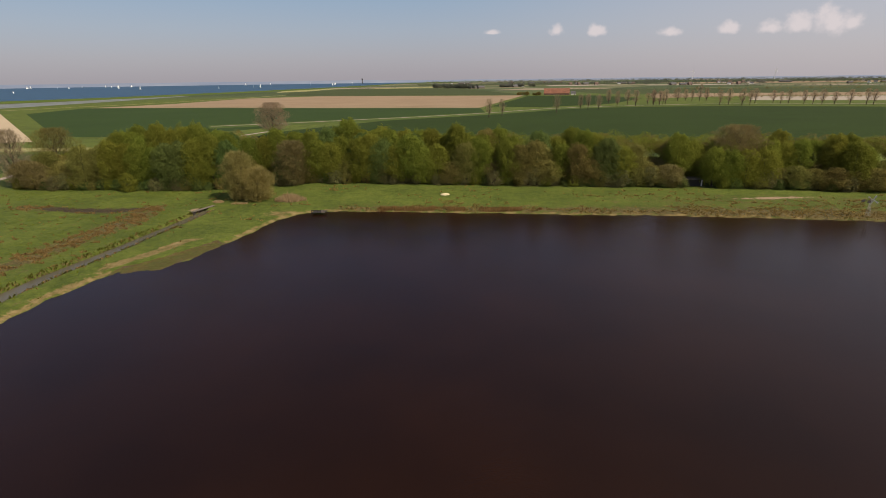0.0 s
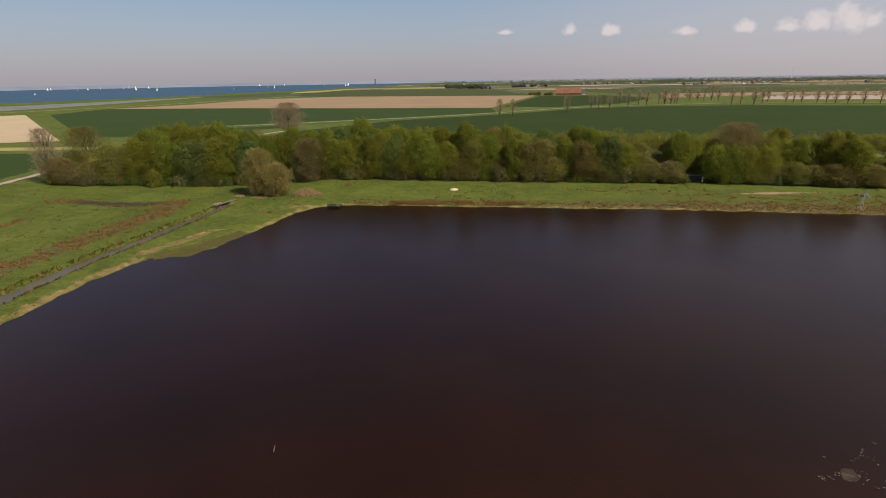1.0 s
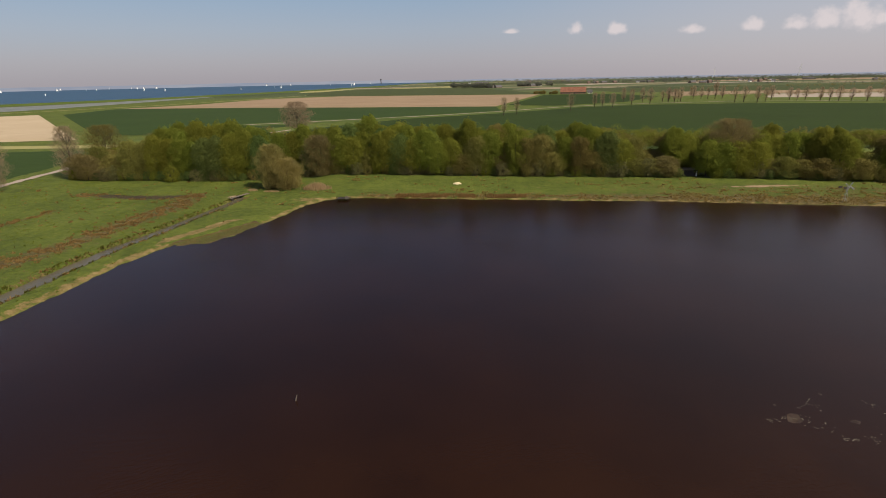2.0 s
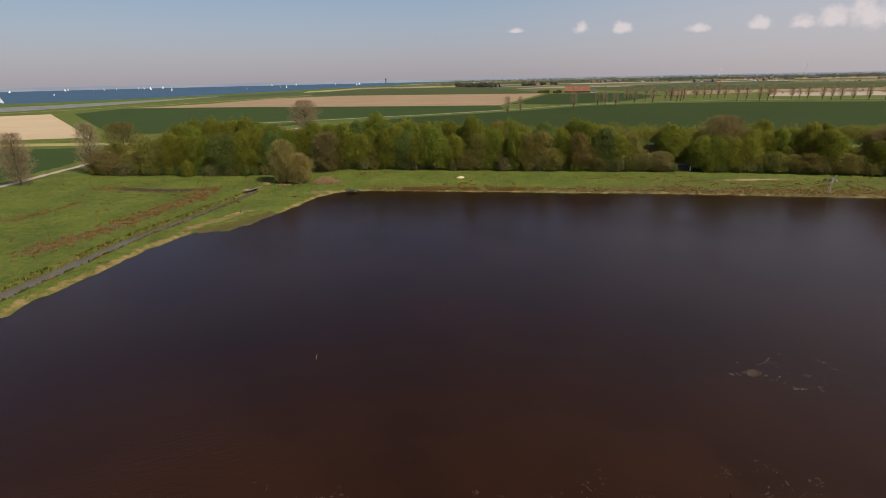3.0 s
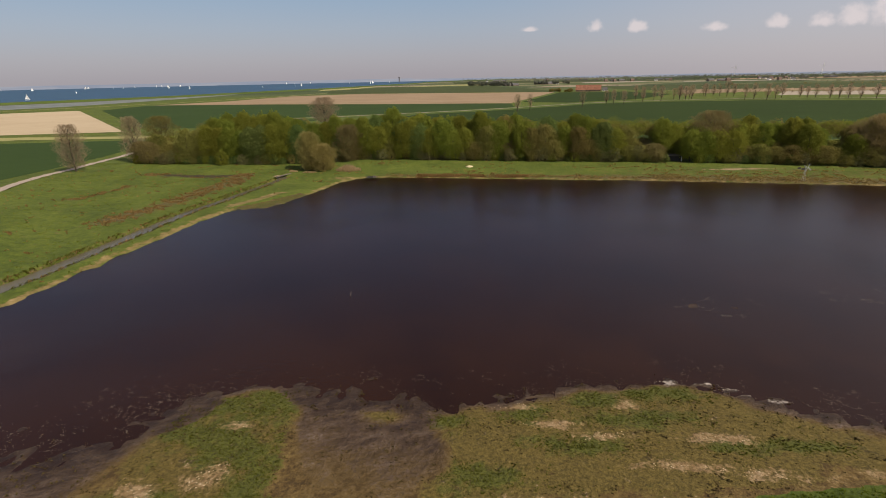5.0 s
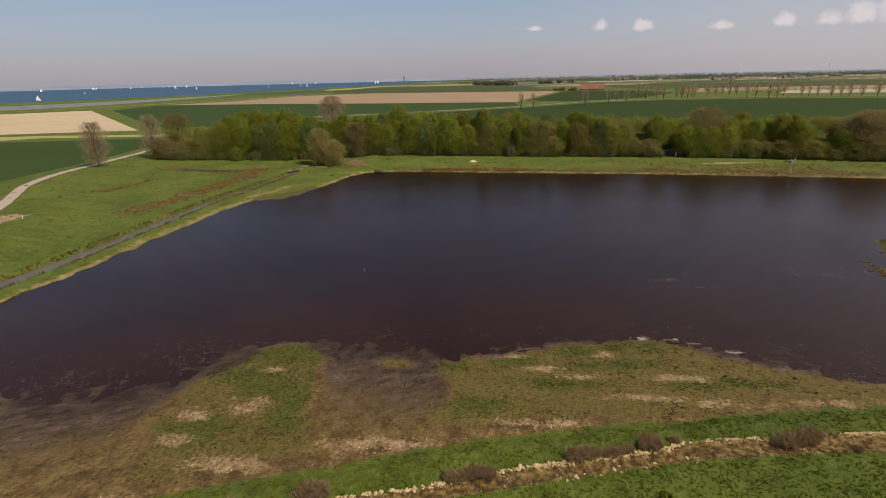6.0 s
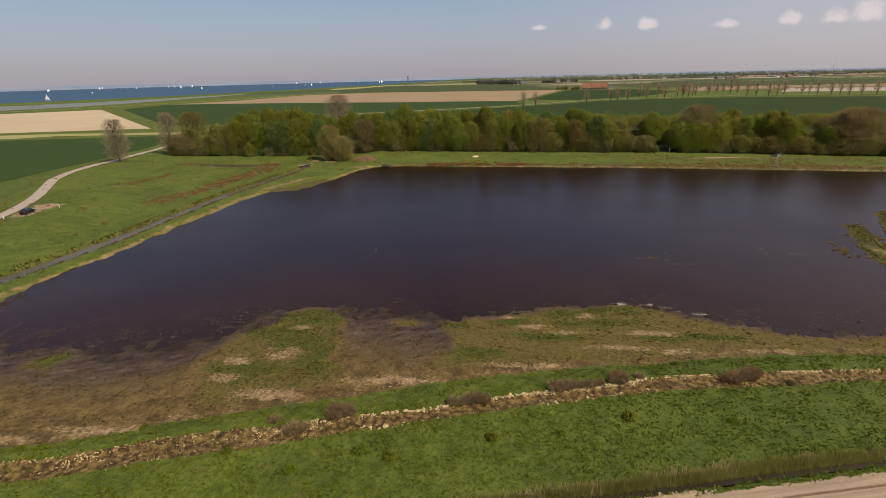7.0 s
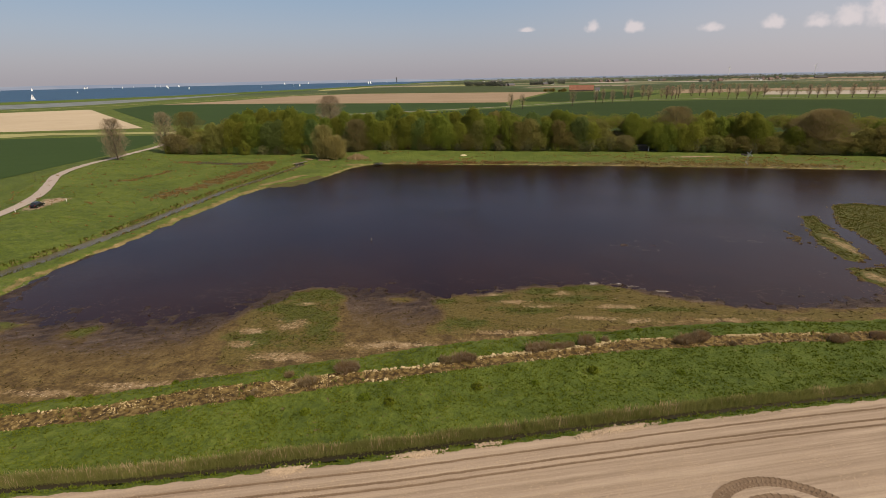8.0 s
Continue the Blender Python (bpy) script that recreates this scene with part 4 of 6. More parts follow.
def trunk_mesh(rng, h, girth, low, radius, limbs=7, lean=0.0, thin=0.0):
    """A tapered trunk with rising limbs; thin adds forked branches for a bare crown."""
    s = Soup()
    bend = rng.uniform(-0.03, 0.03, 2) * h
    top = Vector((bend[0] + lean * h, bend[1], h * 0.86))
    s.tube([(0, 0, -0.4), (0, 0, 0.3), (top.x * 0.25, top.y * 0.3, h * 0.3), (top.x * 0.6, top.y * 0.7, h * 0.6), tuple(top)], [girth * 1.35, girth, girth * 0.8, girth * 0.5, girth * 0.12], 7)
    for i in range(limbs):
        t = rng.uniform(low / h * 0.7, 0.75)
        a = i * 2.4 + rng.uniform(-0.4, 0.4)
        p = Vector((top.x * t, top.y * t, h * t))
        r = radius * rng.uniform(0.5, 0.9) * (1.1 - 0.5 * t)
        q = p + Vector((math.cos(a) * r, math.sin(a) * r, rng.uniform(0.10, 0.24) * h))
        m = p.lerp(q, 0.5) + Vector((0, 0, -0.02 * h))
        s.tube([p, m, q], [girth * 0.4 * (1.1 - t), girth * 0.25, girth * 0.06], 4)
        for j in range(int(thin)):
            b = p.lerp(q, rng.uniform(0.25, 1.0))
            e = b + Vector((rng.normal() * 0.14 * radius + math.cos(a) * 0.2 * r, rng.normal() * 0.14 * radius + math.sin(a) * 0.2 * r, rng.uniform(0.06, 0.2) * h))
            s.tube([b, b.lerp(e, 0.55) + Vector(rng.normal(size=3)) * 0.08, e], [girth * 0.13, girth * 0.08, girth * 0.02], 3)
    return s.mesh("trunk", M_BARK)


def twig_mesh(rng, h, radius, low, count, material, size=0.5, slim=1.0):
    """A see-through crown of fine twigs and buds, fuller to the top."""
    t = rng.uniform(0, 1, count) ** 0.85
    z = low + (h - low) * t
    wide = radius * np.sqrt(np.clip(1 - (2 * t - 0.95) ** 2 / 1.3, 0.03, 1)) * slim
    a = rng.uniform(0, 6.2832, count)
    rr = wide * np.sqrt(rng.uniform(0.02, 1, count))
    lump = 1 + 0.25 * np.sin(a * 3 + z) + 0.15 * np.sin(a * 7 - z * 2)
    c = np.stack([rr * np.cos(a) * lump, rr * np.sin(a) * lump, z], 1)
    d = np.stack([np.cos(a) * 0.7, np.sin(a) * 0.7, 0.3 + 0.9 * rng.uniform(size=count)], 1) + 0.45 * rng.normal(size=(count, 3))
    d /= np.linalg.norm(d, axis=1)[:, None]
    side = np.cross(d, rng.normal(size=(count, 3)))
    side /= np.linalg.norm(side, axis=1)[:, None] + 1e-9
    ln = (size * rng.uniform(0.6, 1.5, count))[:, None]
    w = 0.036 * size + 0 * ln
    v = np.stack([c - side * w, c + side * w, c + d * ln * 0.6 + side * w * 1.4, c + d * ln], 1).reshape(-1, 3)
    return raw_mesh("crown", v, np.arange(4 * count).reshape(-1, 4), material)


def tree(label, group, seed, h, radius, low, material, lobes=50, per=290, size=0.18, girth=0.22, open_=0.0, slim=1.0):
    rng = np.random.RandomState(seed)
    ob = thing("tree", label, "tree", group)
    part("trunk", trunk_mesh(rng, h, girth, low, radius), M_BARK, ob)
    part("crown", crown_mesh(rng, h, radius, low, lobes, per, size, material, open_, slim), material, ob)
    return ob


def bare_tree(label, group, seed, h, radius, low, count=1500, lean=0.0, material=None, size=0.9, limbs=11, thin=5, girth=0.22, slim=1.0):
    rng = np.random.RandomState(seed)
    ob = thing("tree", label, "tree", group)
    part("trunk", trunk_mesh(rng, h, girth, low, radius, limbs, lean, thin), M_BARK, ob)
    part("crown", twig_mesh(rng, h, radius, low, count, material or M_TWIG, size, slim), material or M_TWIG, ob)
    return ob


def shrub(label, group, seed, h, radius, material, count=700, size=0.2, name="shrub"):
    """A low bush: stems and a rounded, ragged mass of leaves."""
    rng = np.random.RandomState(seed)
    ob = thing(name, label, "shrub", group)
    s = Soup()
    for i in range(9):
        a = i * 2.4
        e = Vector((math.cos(a) * radius * rng.uniform(0.3, 0.7), math.sin(a) * radius * rng.uniform(0.3, 0.7), h * rng.uniform(0.6, 0.9)))
        s.tube([(0.1 * math.cos(a), 0.1 * math.sin(a), -0.15), tuple(e * 0.5 + Vector((0, 0, 0.1 * h))), tuple(e)], [0.05 * h / 2, 0.035 * h / 2, 0.01], 4)
    part("branching", s.mesh("branching", M_BARK), M_BARK, ob)
    part("foliage", crown_mesh(rng, h, radius, 0.02 * h, 16, count // 16, size, material, start=0.06), material, ob)
    return ob


def placed(x, y, turn, s=1.0, tall=1.0, sink=0.1):
    return Matrix.LocRotScale((x, y, height(x, y) - sink), Euler((0, 0, turn)), (s, s, s * tall))


def scatter(protos, spots):
    """Copies of plants at (x, y, kind, turn, scale, tall); the first of each kind is the built one itself."""
    used = set()
    for x, y, kind, turn, s, tall in spots:
        m = placed(x, y, turn, s, tall)
        if kind in used:
            copy_thing(protos[kind], m)
        else:
            protos[kind].matrix_basis = m
            used.add(kind)
    for i, p in enumerate(protos):
        if i not in used:
            for o in (*p.children_recursive, p):
                bpy.data.objects.remove(o)


BELT = "trees of the shelter belt"
rng = np.random.RandomState(7)
kinds = []
for i in range(4):
    kinds.append(tree("leafy broad-crowned tree in fresh yellow-green spring leaf", BELT, 100 + i, 15.5 + i * 0.7, 5.3, 1.6, L_SPRING))
for i in range(3):
    kinds.append(tree("broad tree in olive-brown budding leaf", BELT, 200 + i, 15 + i, 5.2, 1.6, L_OLIVE, open_=0.15))
for i in range(2):
    kinds.append(tree("rounded tree with bronze-brown young leaves", BELT, 300 + i, 15.5 + i, 5.4, 1.6, L_BROWN, open_=0.25))
for i in range(2):
    kinds.append(tree("dense dark green broad tree", BELT, 400 + i, 14.5 + i, 5.2, 1.5, L_DARK))
spots = []
for r in range(3):
    x = -150.0 + rng.uniform(0, 3)
    while x < 262:
        y = belt_front(x) + 3.5 + r * 5.0 + rng.uniform(-1.4, 1.4)
        gap = (-68 < x < -56 and r < 2) or (78.5 < x < 86.5 and r < 1)
        tall = (1.14 + 0.14 * (x + 118) / 43) if x < -75 else (1.06 if x < 55 else 0.97)
        if x < -128:
            tall = 0.72
        if r == 0:
            tall *= 0.86
        if x < -75:
            pick = rng.choice([0, 1, 2, 3, 0, 1, 9, 4, 10] if x > -118 else [4, 5, 7, 8, 6])
        elif x < -8:
            pick = rng.choice([0, 1, 2, 3, 0, 4, 5, 9])
        elif x < 60:
            pick = rng.choice([0, 1, 3, 4, 5, 6, 7, 9])
        else:
            pick = rng.choice([4, 5, 6, 0, 4, 6, 5, 1, 2, 3, 7])
        if not gap:
            spots.append((x, y, int(pick), rng.uniform(0, 6.28), rng.uniform(0.94, 1.12) * (1.0 if x < 55 else 0.92), tall * (rng.uniform(0.9, 1.06) if x < 55 else rng.uniform(0.9, 0.98))))
        x += rng.uniform(4.0, 5.6)
scatter(kinds, spots)


def back_canopy(label, material, seed, pick):
    """The unseen depth of the wood: the upper crowns of its back rows, massed together."""
    r = np.random.RandomState(seed)
    cs, ns = [], []
    for i in range(3):
        x = -148.0 + seed % 7
        while x < 262:
            y = belt_front(x) + 18.5 + i * 5.0 + r.uniform(-1.5, 1.5)
            h = (15.5 + r.uniform(-1.2, 1.4)) * (1.04 + (0.10 if -118 < x < -75 else 0.0)) * (0.72 if x < -128 else 1.0)
            k = 800
            d = r.normal(size=(k, 3))
            d /= np.linalg.norm(d, axis=1)[:, None]
            d[:, 2] = np.abs(d[:, 2]) - 0.25
            lump = 1 + 0.2 * np.sin(d[:, 0] * 6 + x) * np.sin(d[:, 1] * 6) + 0.12 * np.sin(d[:, 2] * 11 + x)
            if r.uniform() < pick:
                cs.append(np.array([x, y, h - 4.6]) + d * (np.array([4.6, 4.6, 4.9]) * lump[:, None] * r.uniform(0.8, 1.05, (k, 1))))
                ns.append(d)
            x += r.uniform(4.6, 6.2)
    v, f = leaf_quads(r, np.concatenate(cs), np.concatenate(ns), 0.2, 0.7)
    tagged(new("wood_interior", raw_mesh("wood_interior", v, f, material)), label, "trees", kind="stuff")


back_canopy("olive crowns in the depth of the wood", L_OLIVE, 41, 0.6)
back_canopy("green crowns in the depth of the wood", L_SPRING, 43, 0.6)

# the shrubby front of the belt
EDGE = "shrubs along the front of the belt"
front = [shrub("grey-green willow shrub at the wood's edge", EDGE, 500, 5.2, 2.9, L_GREY, 3800, 0.15), shrub("dense dark green shrub at the wood's edge", EDGE, 501, 4.6, 2.7, L_DARK, 3800, 0.15),
         shrub("olive budding shrub at the wood's edge", EDGE, 502, 5.6, 2.8, L_OLIVE, 3800, 0.15), shrub("fresh green shrub at the wood's edge", EDGE, 503, 4.2, 2.6, L_SPRING, 3800, 0.15)]
spots = []
x = -150.0
while x < 262:
    if not (78.5 < x < 87) and not (-72 < x < -58):
        pick = rng.choice([0, 0, 1, 2, 3] if -50 < x < 60 else [0, 1, 2, 3, 1])
        spots.append((x, belt_front(x) + rng.uniform(0.3, 2.2), int(pick), rng.uniform(0, 6.28), rng.uniform(0.7, 1.2), rng.uniform(0.8, 1.2)))
    x += rng.uniform(2.6, 4.2)
scatter(front, spots)

# lone trees
lone = bare_tree("tall slender bare budding tree beside the road", "", 601, 18.3, 5.0, 1.2, 6200, 0.0, None, 0.9, 24, 8, 0.34)
lone.matrix_basis = placed(-160, 158, 0.4)
t2 = bare_tree("slender bare budding tree at the wood's corner", "", 602, 20, 4.6, 1.0, 5200, 0.0, None, 1.0, 16, 8, 0.28)
t2.matrix_basis = placed(-153, 187, 1.4)
t3 = bare_tree("wide open-crowned budding tree by the wood", "", 603, 19.3, 7.6, 4.0, 10000, 0.0, L_OLIVE, 0.9, 14, 8, 0.36)
t3.matrix_basis = placed(-150, 205, 2.4)
t4 = bare_tree("large bare budding tree behind the wood", "", 604, 22, 9.5, 5.0, 8000, 0.0, None, 1.2, 16, 8, 0.4)
t4.matrix_basis = placed(-109, 345, 0.4)


def willow(label, seed, h, radius, material, twigs, leaves):
    """A many-stemmed willow bush: stems fanning up from the ground, fine twigs and young leaves."""
    r = np.random.RandomState(seed)
    ob = thing("willow_bush", label, "shrub")
    s = Soup()
    for i in range(22):
        a, d = i * 2.4, radius * r.uniform(0.2, 0.85)
        e = Vector((math.cos(a) * d, math.sin(a) * d, h * r.uniform(0.65, 0.95) * (1.1 - 0.45 * d / radius)))
        s.tube([(0.12 * math.cos(a) * d, 0.12 * math.sin(a) * d, -0.2), tuple(e * 0.5 + Vector((0, 0, 0.08 * h))), tuple(e)], [0.13, 0.08, 0.02], 5)
    part("branching", s.mesh("branching", M_BARK), M_BARK, ob)
    part("twig_mass", twig_mesh(r, h * 0.97, radius, 0.2, twigs, material, 1.1), material, ob)
    part("foliage", crown_mesh(r, h * 0.93, radius * 0.95, 0.3, 34, leaves // 34, 0.2, material, 0.2, start=0.04), material, ob)
    return ob


bush = willow("tall golden-olive willow bush beside the pond corner", 610, 15.2, 4.6, L_GOLD, 8000, 4200)
bush.matrix_basis = placed(-64.5, 163, 0.0)
b1 = willow("wide golden willow bush beside the pond corner", 612, 10.3, 5.0, L_GOLD, 7000, 3400)
b1.matrix_basis = placed(-58.8, 161.8, 2.0)
b2 = willow("bronze budding willow bush beside the footbridge", 611, 15.5, 5.6, L_BROWN, 9000, 5000)
b2.matrix_basis = placed(-53.5, 185.5, 1.0)

dome = bare_tree("large round-domed tree in bronze budding leaf", "", 620, 17.8, 10.5, 1.5, 24000, 0.0, L_BROWN, 1.1, 22, 8, 0.42)
dome.matrix_basis = placed(153, 160, 0.3)
tall_ = bare_tree("wide open bronze budding tree above the wood", "", 621, 19.0, 8.2, 4.0, 12000, 0.0, L_BROWN, 1.0, 16, 8, 0.34)
tall_.matrix_basis = placed(97, 176, 1.3)
dark_ = tree("dense dark green tree at the wood's front", "", 622, 15.5, 6.2, 1.2, L_DARK, lobes=60, per=420, size=0.165, girth=0.3)
dark_.matrix_basis = placed(-22, 186.5, 2.0)
pale_ = shrub("fresh pale green leafy shrub at the wood's edge", "", 623, 6.4, 3.0, L_SPRING, 5200, 0.17)
pale_.matrix_basis = placed(-108, 177.5, 0.0)

# poplars along the polder lane
ROWTREES = "bare roadside trees along the lane"
pop = [bare_tree("bare wind-leaned roadside tree", ROWTREES, 700 + i, 14.5 + i, 2.7 + 0.3 * i, 3.4, 520, 0.09, None, 1.7, 9, 4, 0.46) for i in range(3)]
LANE_TREES = [(43, 507), (57, 523), (118, 565), (156, 618), (164, 615), (175, 612), (211, 660), (237, 700), (236, 668), (219, 722), (267, 712), (268, 694), (274, 690), (284, 704),
              (278, 722), (292, 716), (345, 812), (337, 785), (347, 782), (355, 779), (364, 776), (372, 772), (339, 668), (354, 676), (362, 660), (376, 668), (407, 712), (427, 706),
              (427, 690), (442, 698), (440, 665), (449, 662), (458, 659), (470, 655)]
spots = [(x, y, i % 3, rng.uniform(-0.5, 0.5), rng.uniform(0.9, 1.15), rng.uniform(0.95, 1.12)) for i, (x, y) in enumerate(LANE_TREES)]
for i in range(26):
    x = 484 + i * 13 + rng.uniform(-4, 4)
    spots.append((x, 652 - (x - 484) * 0.27 + rng.uniform(-6, 6), i % 3, rng.uniform(-0.5, 0.5), rng.uniform(0.9, 1.15), rng.uniform(0.95, 1.12)))
scatter(pop, spots)


# ---- grass, reeds, stones and scrub before the pond ----
def blades(rng, x, y, z, tall, wide, fan, material, name, label, category, lean=0.35):
    """One mesh of upright pointed blades: fan of them at each place."""
    n = len(x)
    x, y, z, tall = (np.repeat(a, fan) for a in (x, y, z, tall))
    k = n * fan
    a = rng.uniform(0, 6.2832, k)
    ca, sa = np.cos(a), np.sin(a)
    jx, jy = rng.normal(0, 0.5, k) * tall * 0.35, rng.normal(0, 0.5, k) * tall * 0.35
    hgt = tall * rng.uniform(0.6, 1.15, k)
    w = wide * rng.uniform(0.6, 1.4, k)
    lx, ly = rng.normal(0, lean, k) * hgt, rng.normal(0, lean, k) * hgt
    base = np.stack([x + jx, y + jy, z - 0.04], 1)
    s = np.stack([ca * w, sa * w, 0 * w], 1)
    midp = base + np.stack([lx * 0.35, ly * 0.35, hgt * 0.6], 1)
    tip = base + np.stack([lx, ly, hgt], 1)
    v = np.stack([base - s, base + s, midp + s * 0.8, tip, midp - s * 0.8], 1).reshape(-1, 3)
    i = np.arange(k)[:, None] * 5
    tri = np.concatenate([i + np.array([[0, 1, 2]]), i + np.array([[0, 2, 4]]), i + np.array([[4, 2, 3]])])
    return tagged(new(name, raw_mesh(name, v, tri, material)), label, category, kind="stuff")


rng = np.random.RandomState(21)


def sow(count, xlo, xhi, ylo, yhi, keep):
    """Random places in a box for which keep(x, y, height, cover) holds."""
    x, y = rng.uniform(xlo, xhi, count), rng.uniform(ylo, yhi, count)
    h, c = terrain(x, y)
    ok = keep(x, y, h, c)
    return x[ok], y[ok], h[ok]


# lush tufts of the meadow between the stones and the reeds, and on the bank above the stones
x, y, z = sow(120000, -70, 80, -52, -2, lambda x, y, h, c: (y < row(SANDEDGE, x) - 0.2) & (y > row(REEDS, x) + 0.6) & (c["stone"] < 0.4) & (wave_noise(x, y, 1.7, 61) + 0.7 * wave_noise(x, y, 0.6, 62) > rng.uniform(-1.1, 0.7, len(x))))
# more dark blades to the right: its dimmer light as blade colour
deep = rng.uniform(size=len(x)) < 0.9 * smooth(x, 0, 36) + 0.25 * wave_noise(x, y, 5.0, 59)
for ok, m_, text in ((~deep, L_GRASS, "bright green tufted meadow grass"), (deep, L_DIMMED, "deep green tufted meadow grass, dimmed in its colour")):
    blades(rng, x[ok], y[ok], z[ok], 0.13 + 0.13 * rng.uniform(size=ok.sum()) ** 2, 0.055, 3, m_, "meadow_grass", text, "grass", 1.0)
# taller coarse tufts, sparse
x, y, z = sow(7000, -70, 80, -52, -2, lambda x, y, h, c: (y < row(SANDEDGE, x) - 0.1) & (y > row(REEDS, x) + 0.6) & (wave_noise(x, y, 4.5, 63) + 0.6 * wave_noise(x, y, 1.1, 60) > 0.5))
blades(rng, x, y, z, 0.26 + 0.16 * rng.uniform(size=len(x)), 0.05, 4, L_TUFT, "coarse_grass", "blue-green coarse grass tussocks in the meadow", "grass", 0.5)
# verge of the bare field
x, y, z = sow(60000, -60, 70, -47, -18, lambda x, y, h, c: (y < row(REEDS, x) - 0.7) & (y > soil_edge(x) - 0.05 + 0.25 * wave_noise(x, y, 0.8, 64)))
blades(rng, x, y, z, 0.14 + 0.12 * rng.uniform(size=len(x)), 0.05, 3, L_GRASS, "verge_grass", "low green grass at the field's edge", "grass", 0.6)
# the reed fringe
x = rng.uniform(-62, 75, 19000)
y = row(REEDS, x) - 0.12 + (0.85 + 0.3 * wave_noise(x, 0 * x, 2.2, 65)) * rng.uniform(0, 1, len(x))
z = terrain(x, y)[0]
blades(rng, x, y, np.maximum(z, -0.1), (0.5 + 0.35 * rng.uniform(size=len(x))) * (1 + 0.25 * wave_noise(x, y, 1.5, 66)), 0.024, 5, L_REED, "reed_fringe", "green and straw-coloured reeds along the ditch", "reeds", 0.25)
x = rng.uniform(-62, 75, 5200)
x = x[wave_noise(x, 0 * x, 3.0, 67) - 0.012 * x > rng.uniform(-0.5, 0.7, len(x))]
y = row(REEDS, x) + rng.uniform(0.1, 0.95, len(x))
z = terrain(x, y)[0]
blades(rng, x, y, z, 0.75 + 0.35 * rng.uniform(size=len(x)), 0.02, 2, L_STRAW, "dead_reed", "pale dead reed stalks among the green", "reeds", 0.14)
# low marsh plants and dark crumbs on the flat
x, y, z = sow(90000, -60, 75, -26, 14, lambda x, y, h, c: (c["marsh"] > 0.6) & (h > 0.0) & (c["veg"] * (0.35 + c["green"]) + 0.5 * wave_noise(x, y, 1.4, 67) > rng.uniform(0.5, 1.5, len(x))) & (c["sand"] < 0.5))
blades(rng, x, y, z, 0.09 + 0.08 * rng.uniform(size=len(x)), 0.07, 3, L_MARSH, "marsh_plants", "low olive-green marsh plants", "marsh plants", 0.7)
x, y, z = sow(60000, -80, 90, -26, 18, lambda x, y, h, c: (c["marsh"] > 0.6) & (h > -0.02) & (c["sand"] < 0.4) & (0.5 * wave_noise(x, y, 2.6, 68) + 0.9 * wave_noise(x, y, 0.6, 69) > rng.uniform(0.1, 1.1, len(x))))
blades(rng, x, y, z, 0.10 + 0.10 * rng.uniform(size=len(x)), 0.08, 3, L_STUB, "marsh_stubble", "dark dead stubble on the mud", "marsh plants", 0.7)
x, y, z = sow(26000, 70, 125, 14, 78, lambda x, y, h, c: (h > 0.03) & (c["marsh"] > 0.5) & (c["sand"] < 0.35))
blades(rng, x, y, z, 0.12 + 0.1 * rng.uniform(size=len(x)), 0.09, 3, L_MARSH, "islet_plants", "low olive-green plants on the islets", "marsh plants", 0.7)


x, y, z = sow(60000, 70, 125, 12, 76, lambda x, y, h, c: (h > -0.06) & (h < 0.05) & (wave_noise(x, y, 1.1, 76) > 0.25))
blades(rng, x, y, np.maximum(z, -0.02), 0.16 + 0.14 * rng.uniform(size=len(x)), 0.10, 3, L_HEATH, "islet_sedge", "dark sedge clumps at the islets' edges", "marsh plants", 0.6)


def chips(name, label, x, y, z, size, material, flat=0.45):
    """Many small angular lumps in one mesh."""
    n = len(x)
    base = np.array([(-1, -0.7, 0), (0.9, -0.8, 0), (1.1, 0.6, 0), (-0.6, 0.9, 0), (-0.5, -0.3, 1), (0.5, 0.25, 0.9)])
    face = np.array([(0, 1, 4), (1, 5, 4), (1, 2, 5), (2, 3, 5), (3, 4, 5), (3, 0, 4)])
    a = rng.uniform(0, 6.2832, n)
    s = (size * rng.uniform(0.5, 1.4, n))[:, None]
    b = base[None] * rng.uniform(0.7, 1.3, (n, 6, 3))
    bx = b[..., 0] * np.cos(a)[:, None] - b[..., 1] * np.sin(a)[:, None]
    by = b[..., 0] * np.sin(a)[:, None] + b[..., 1] * np.cos(a)[:, None]
    v = np.stack([x[:, None] + bx * s, y[:, None] + by * s, z[:, None] + b[..., 2] * s * flat], -1).reshape(-1, 3)
    f = (np.arange(n)[:, None, None] * 6 + face[None]).reshape(-1, 3)
    return tagged(new(name, raw_mesh(name, v, f, material)), label, "debris", kind="stuff")


# a ragged fringe of weed stubs in the shallows
x, y, z = sow(90000, -60, 72, -10, 18, lambda x, y, h, c: (h > -0.17) & (h < 0.04) & (c["veg"] < 0.8) & (0.7 * wave_noise(x, y, 3.0, 77) + 0.7 * wave_noise(x, y, 0.8, 78) + 3.0 * np.minimum(h, 0) > 0.25))
blades(rng, x, y, np.maximum(z, -0.03), 0.06 + 0.06 * rng.uniform(size=len(x)), 0.04, 2, L_WEED, "weed_fringe", "brown weed stubs standing in the shallows", "marsh plants", 0.9)
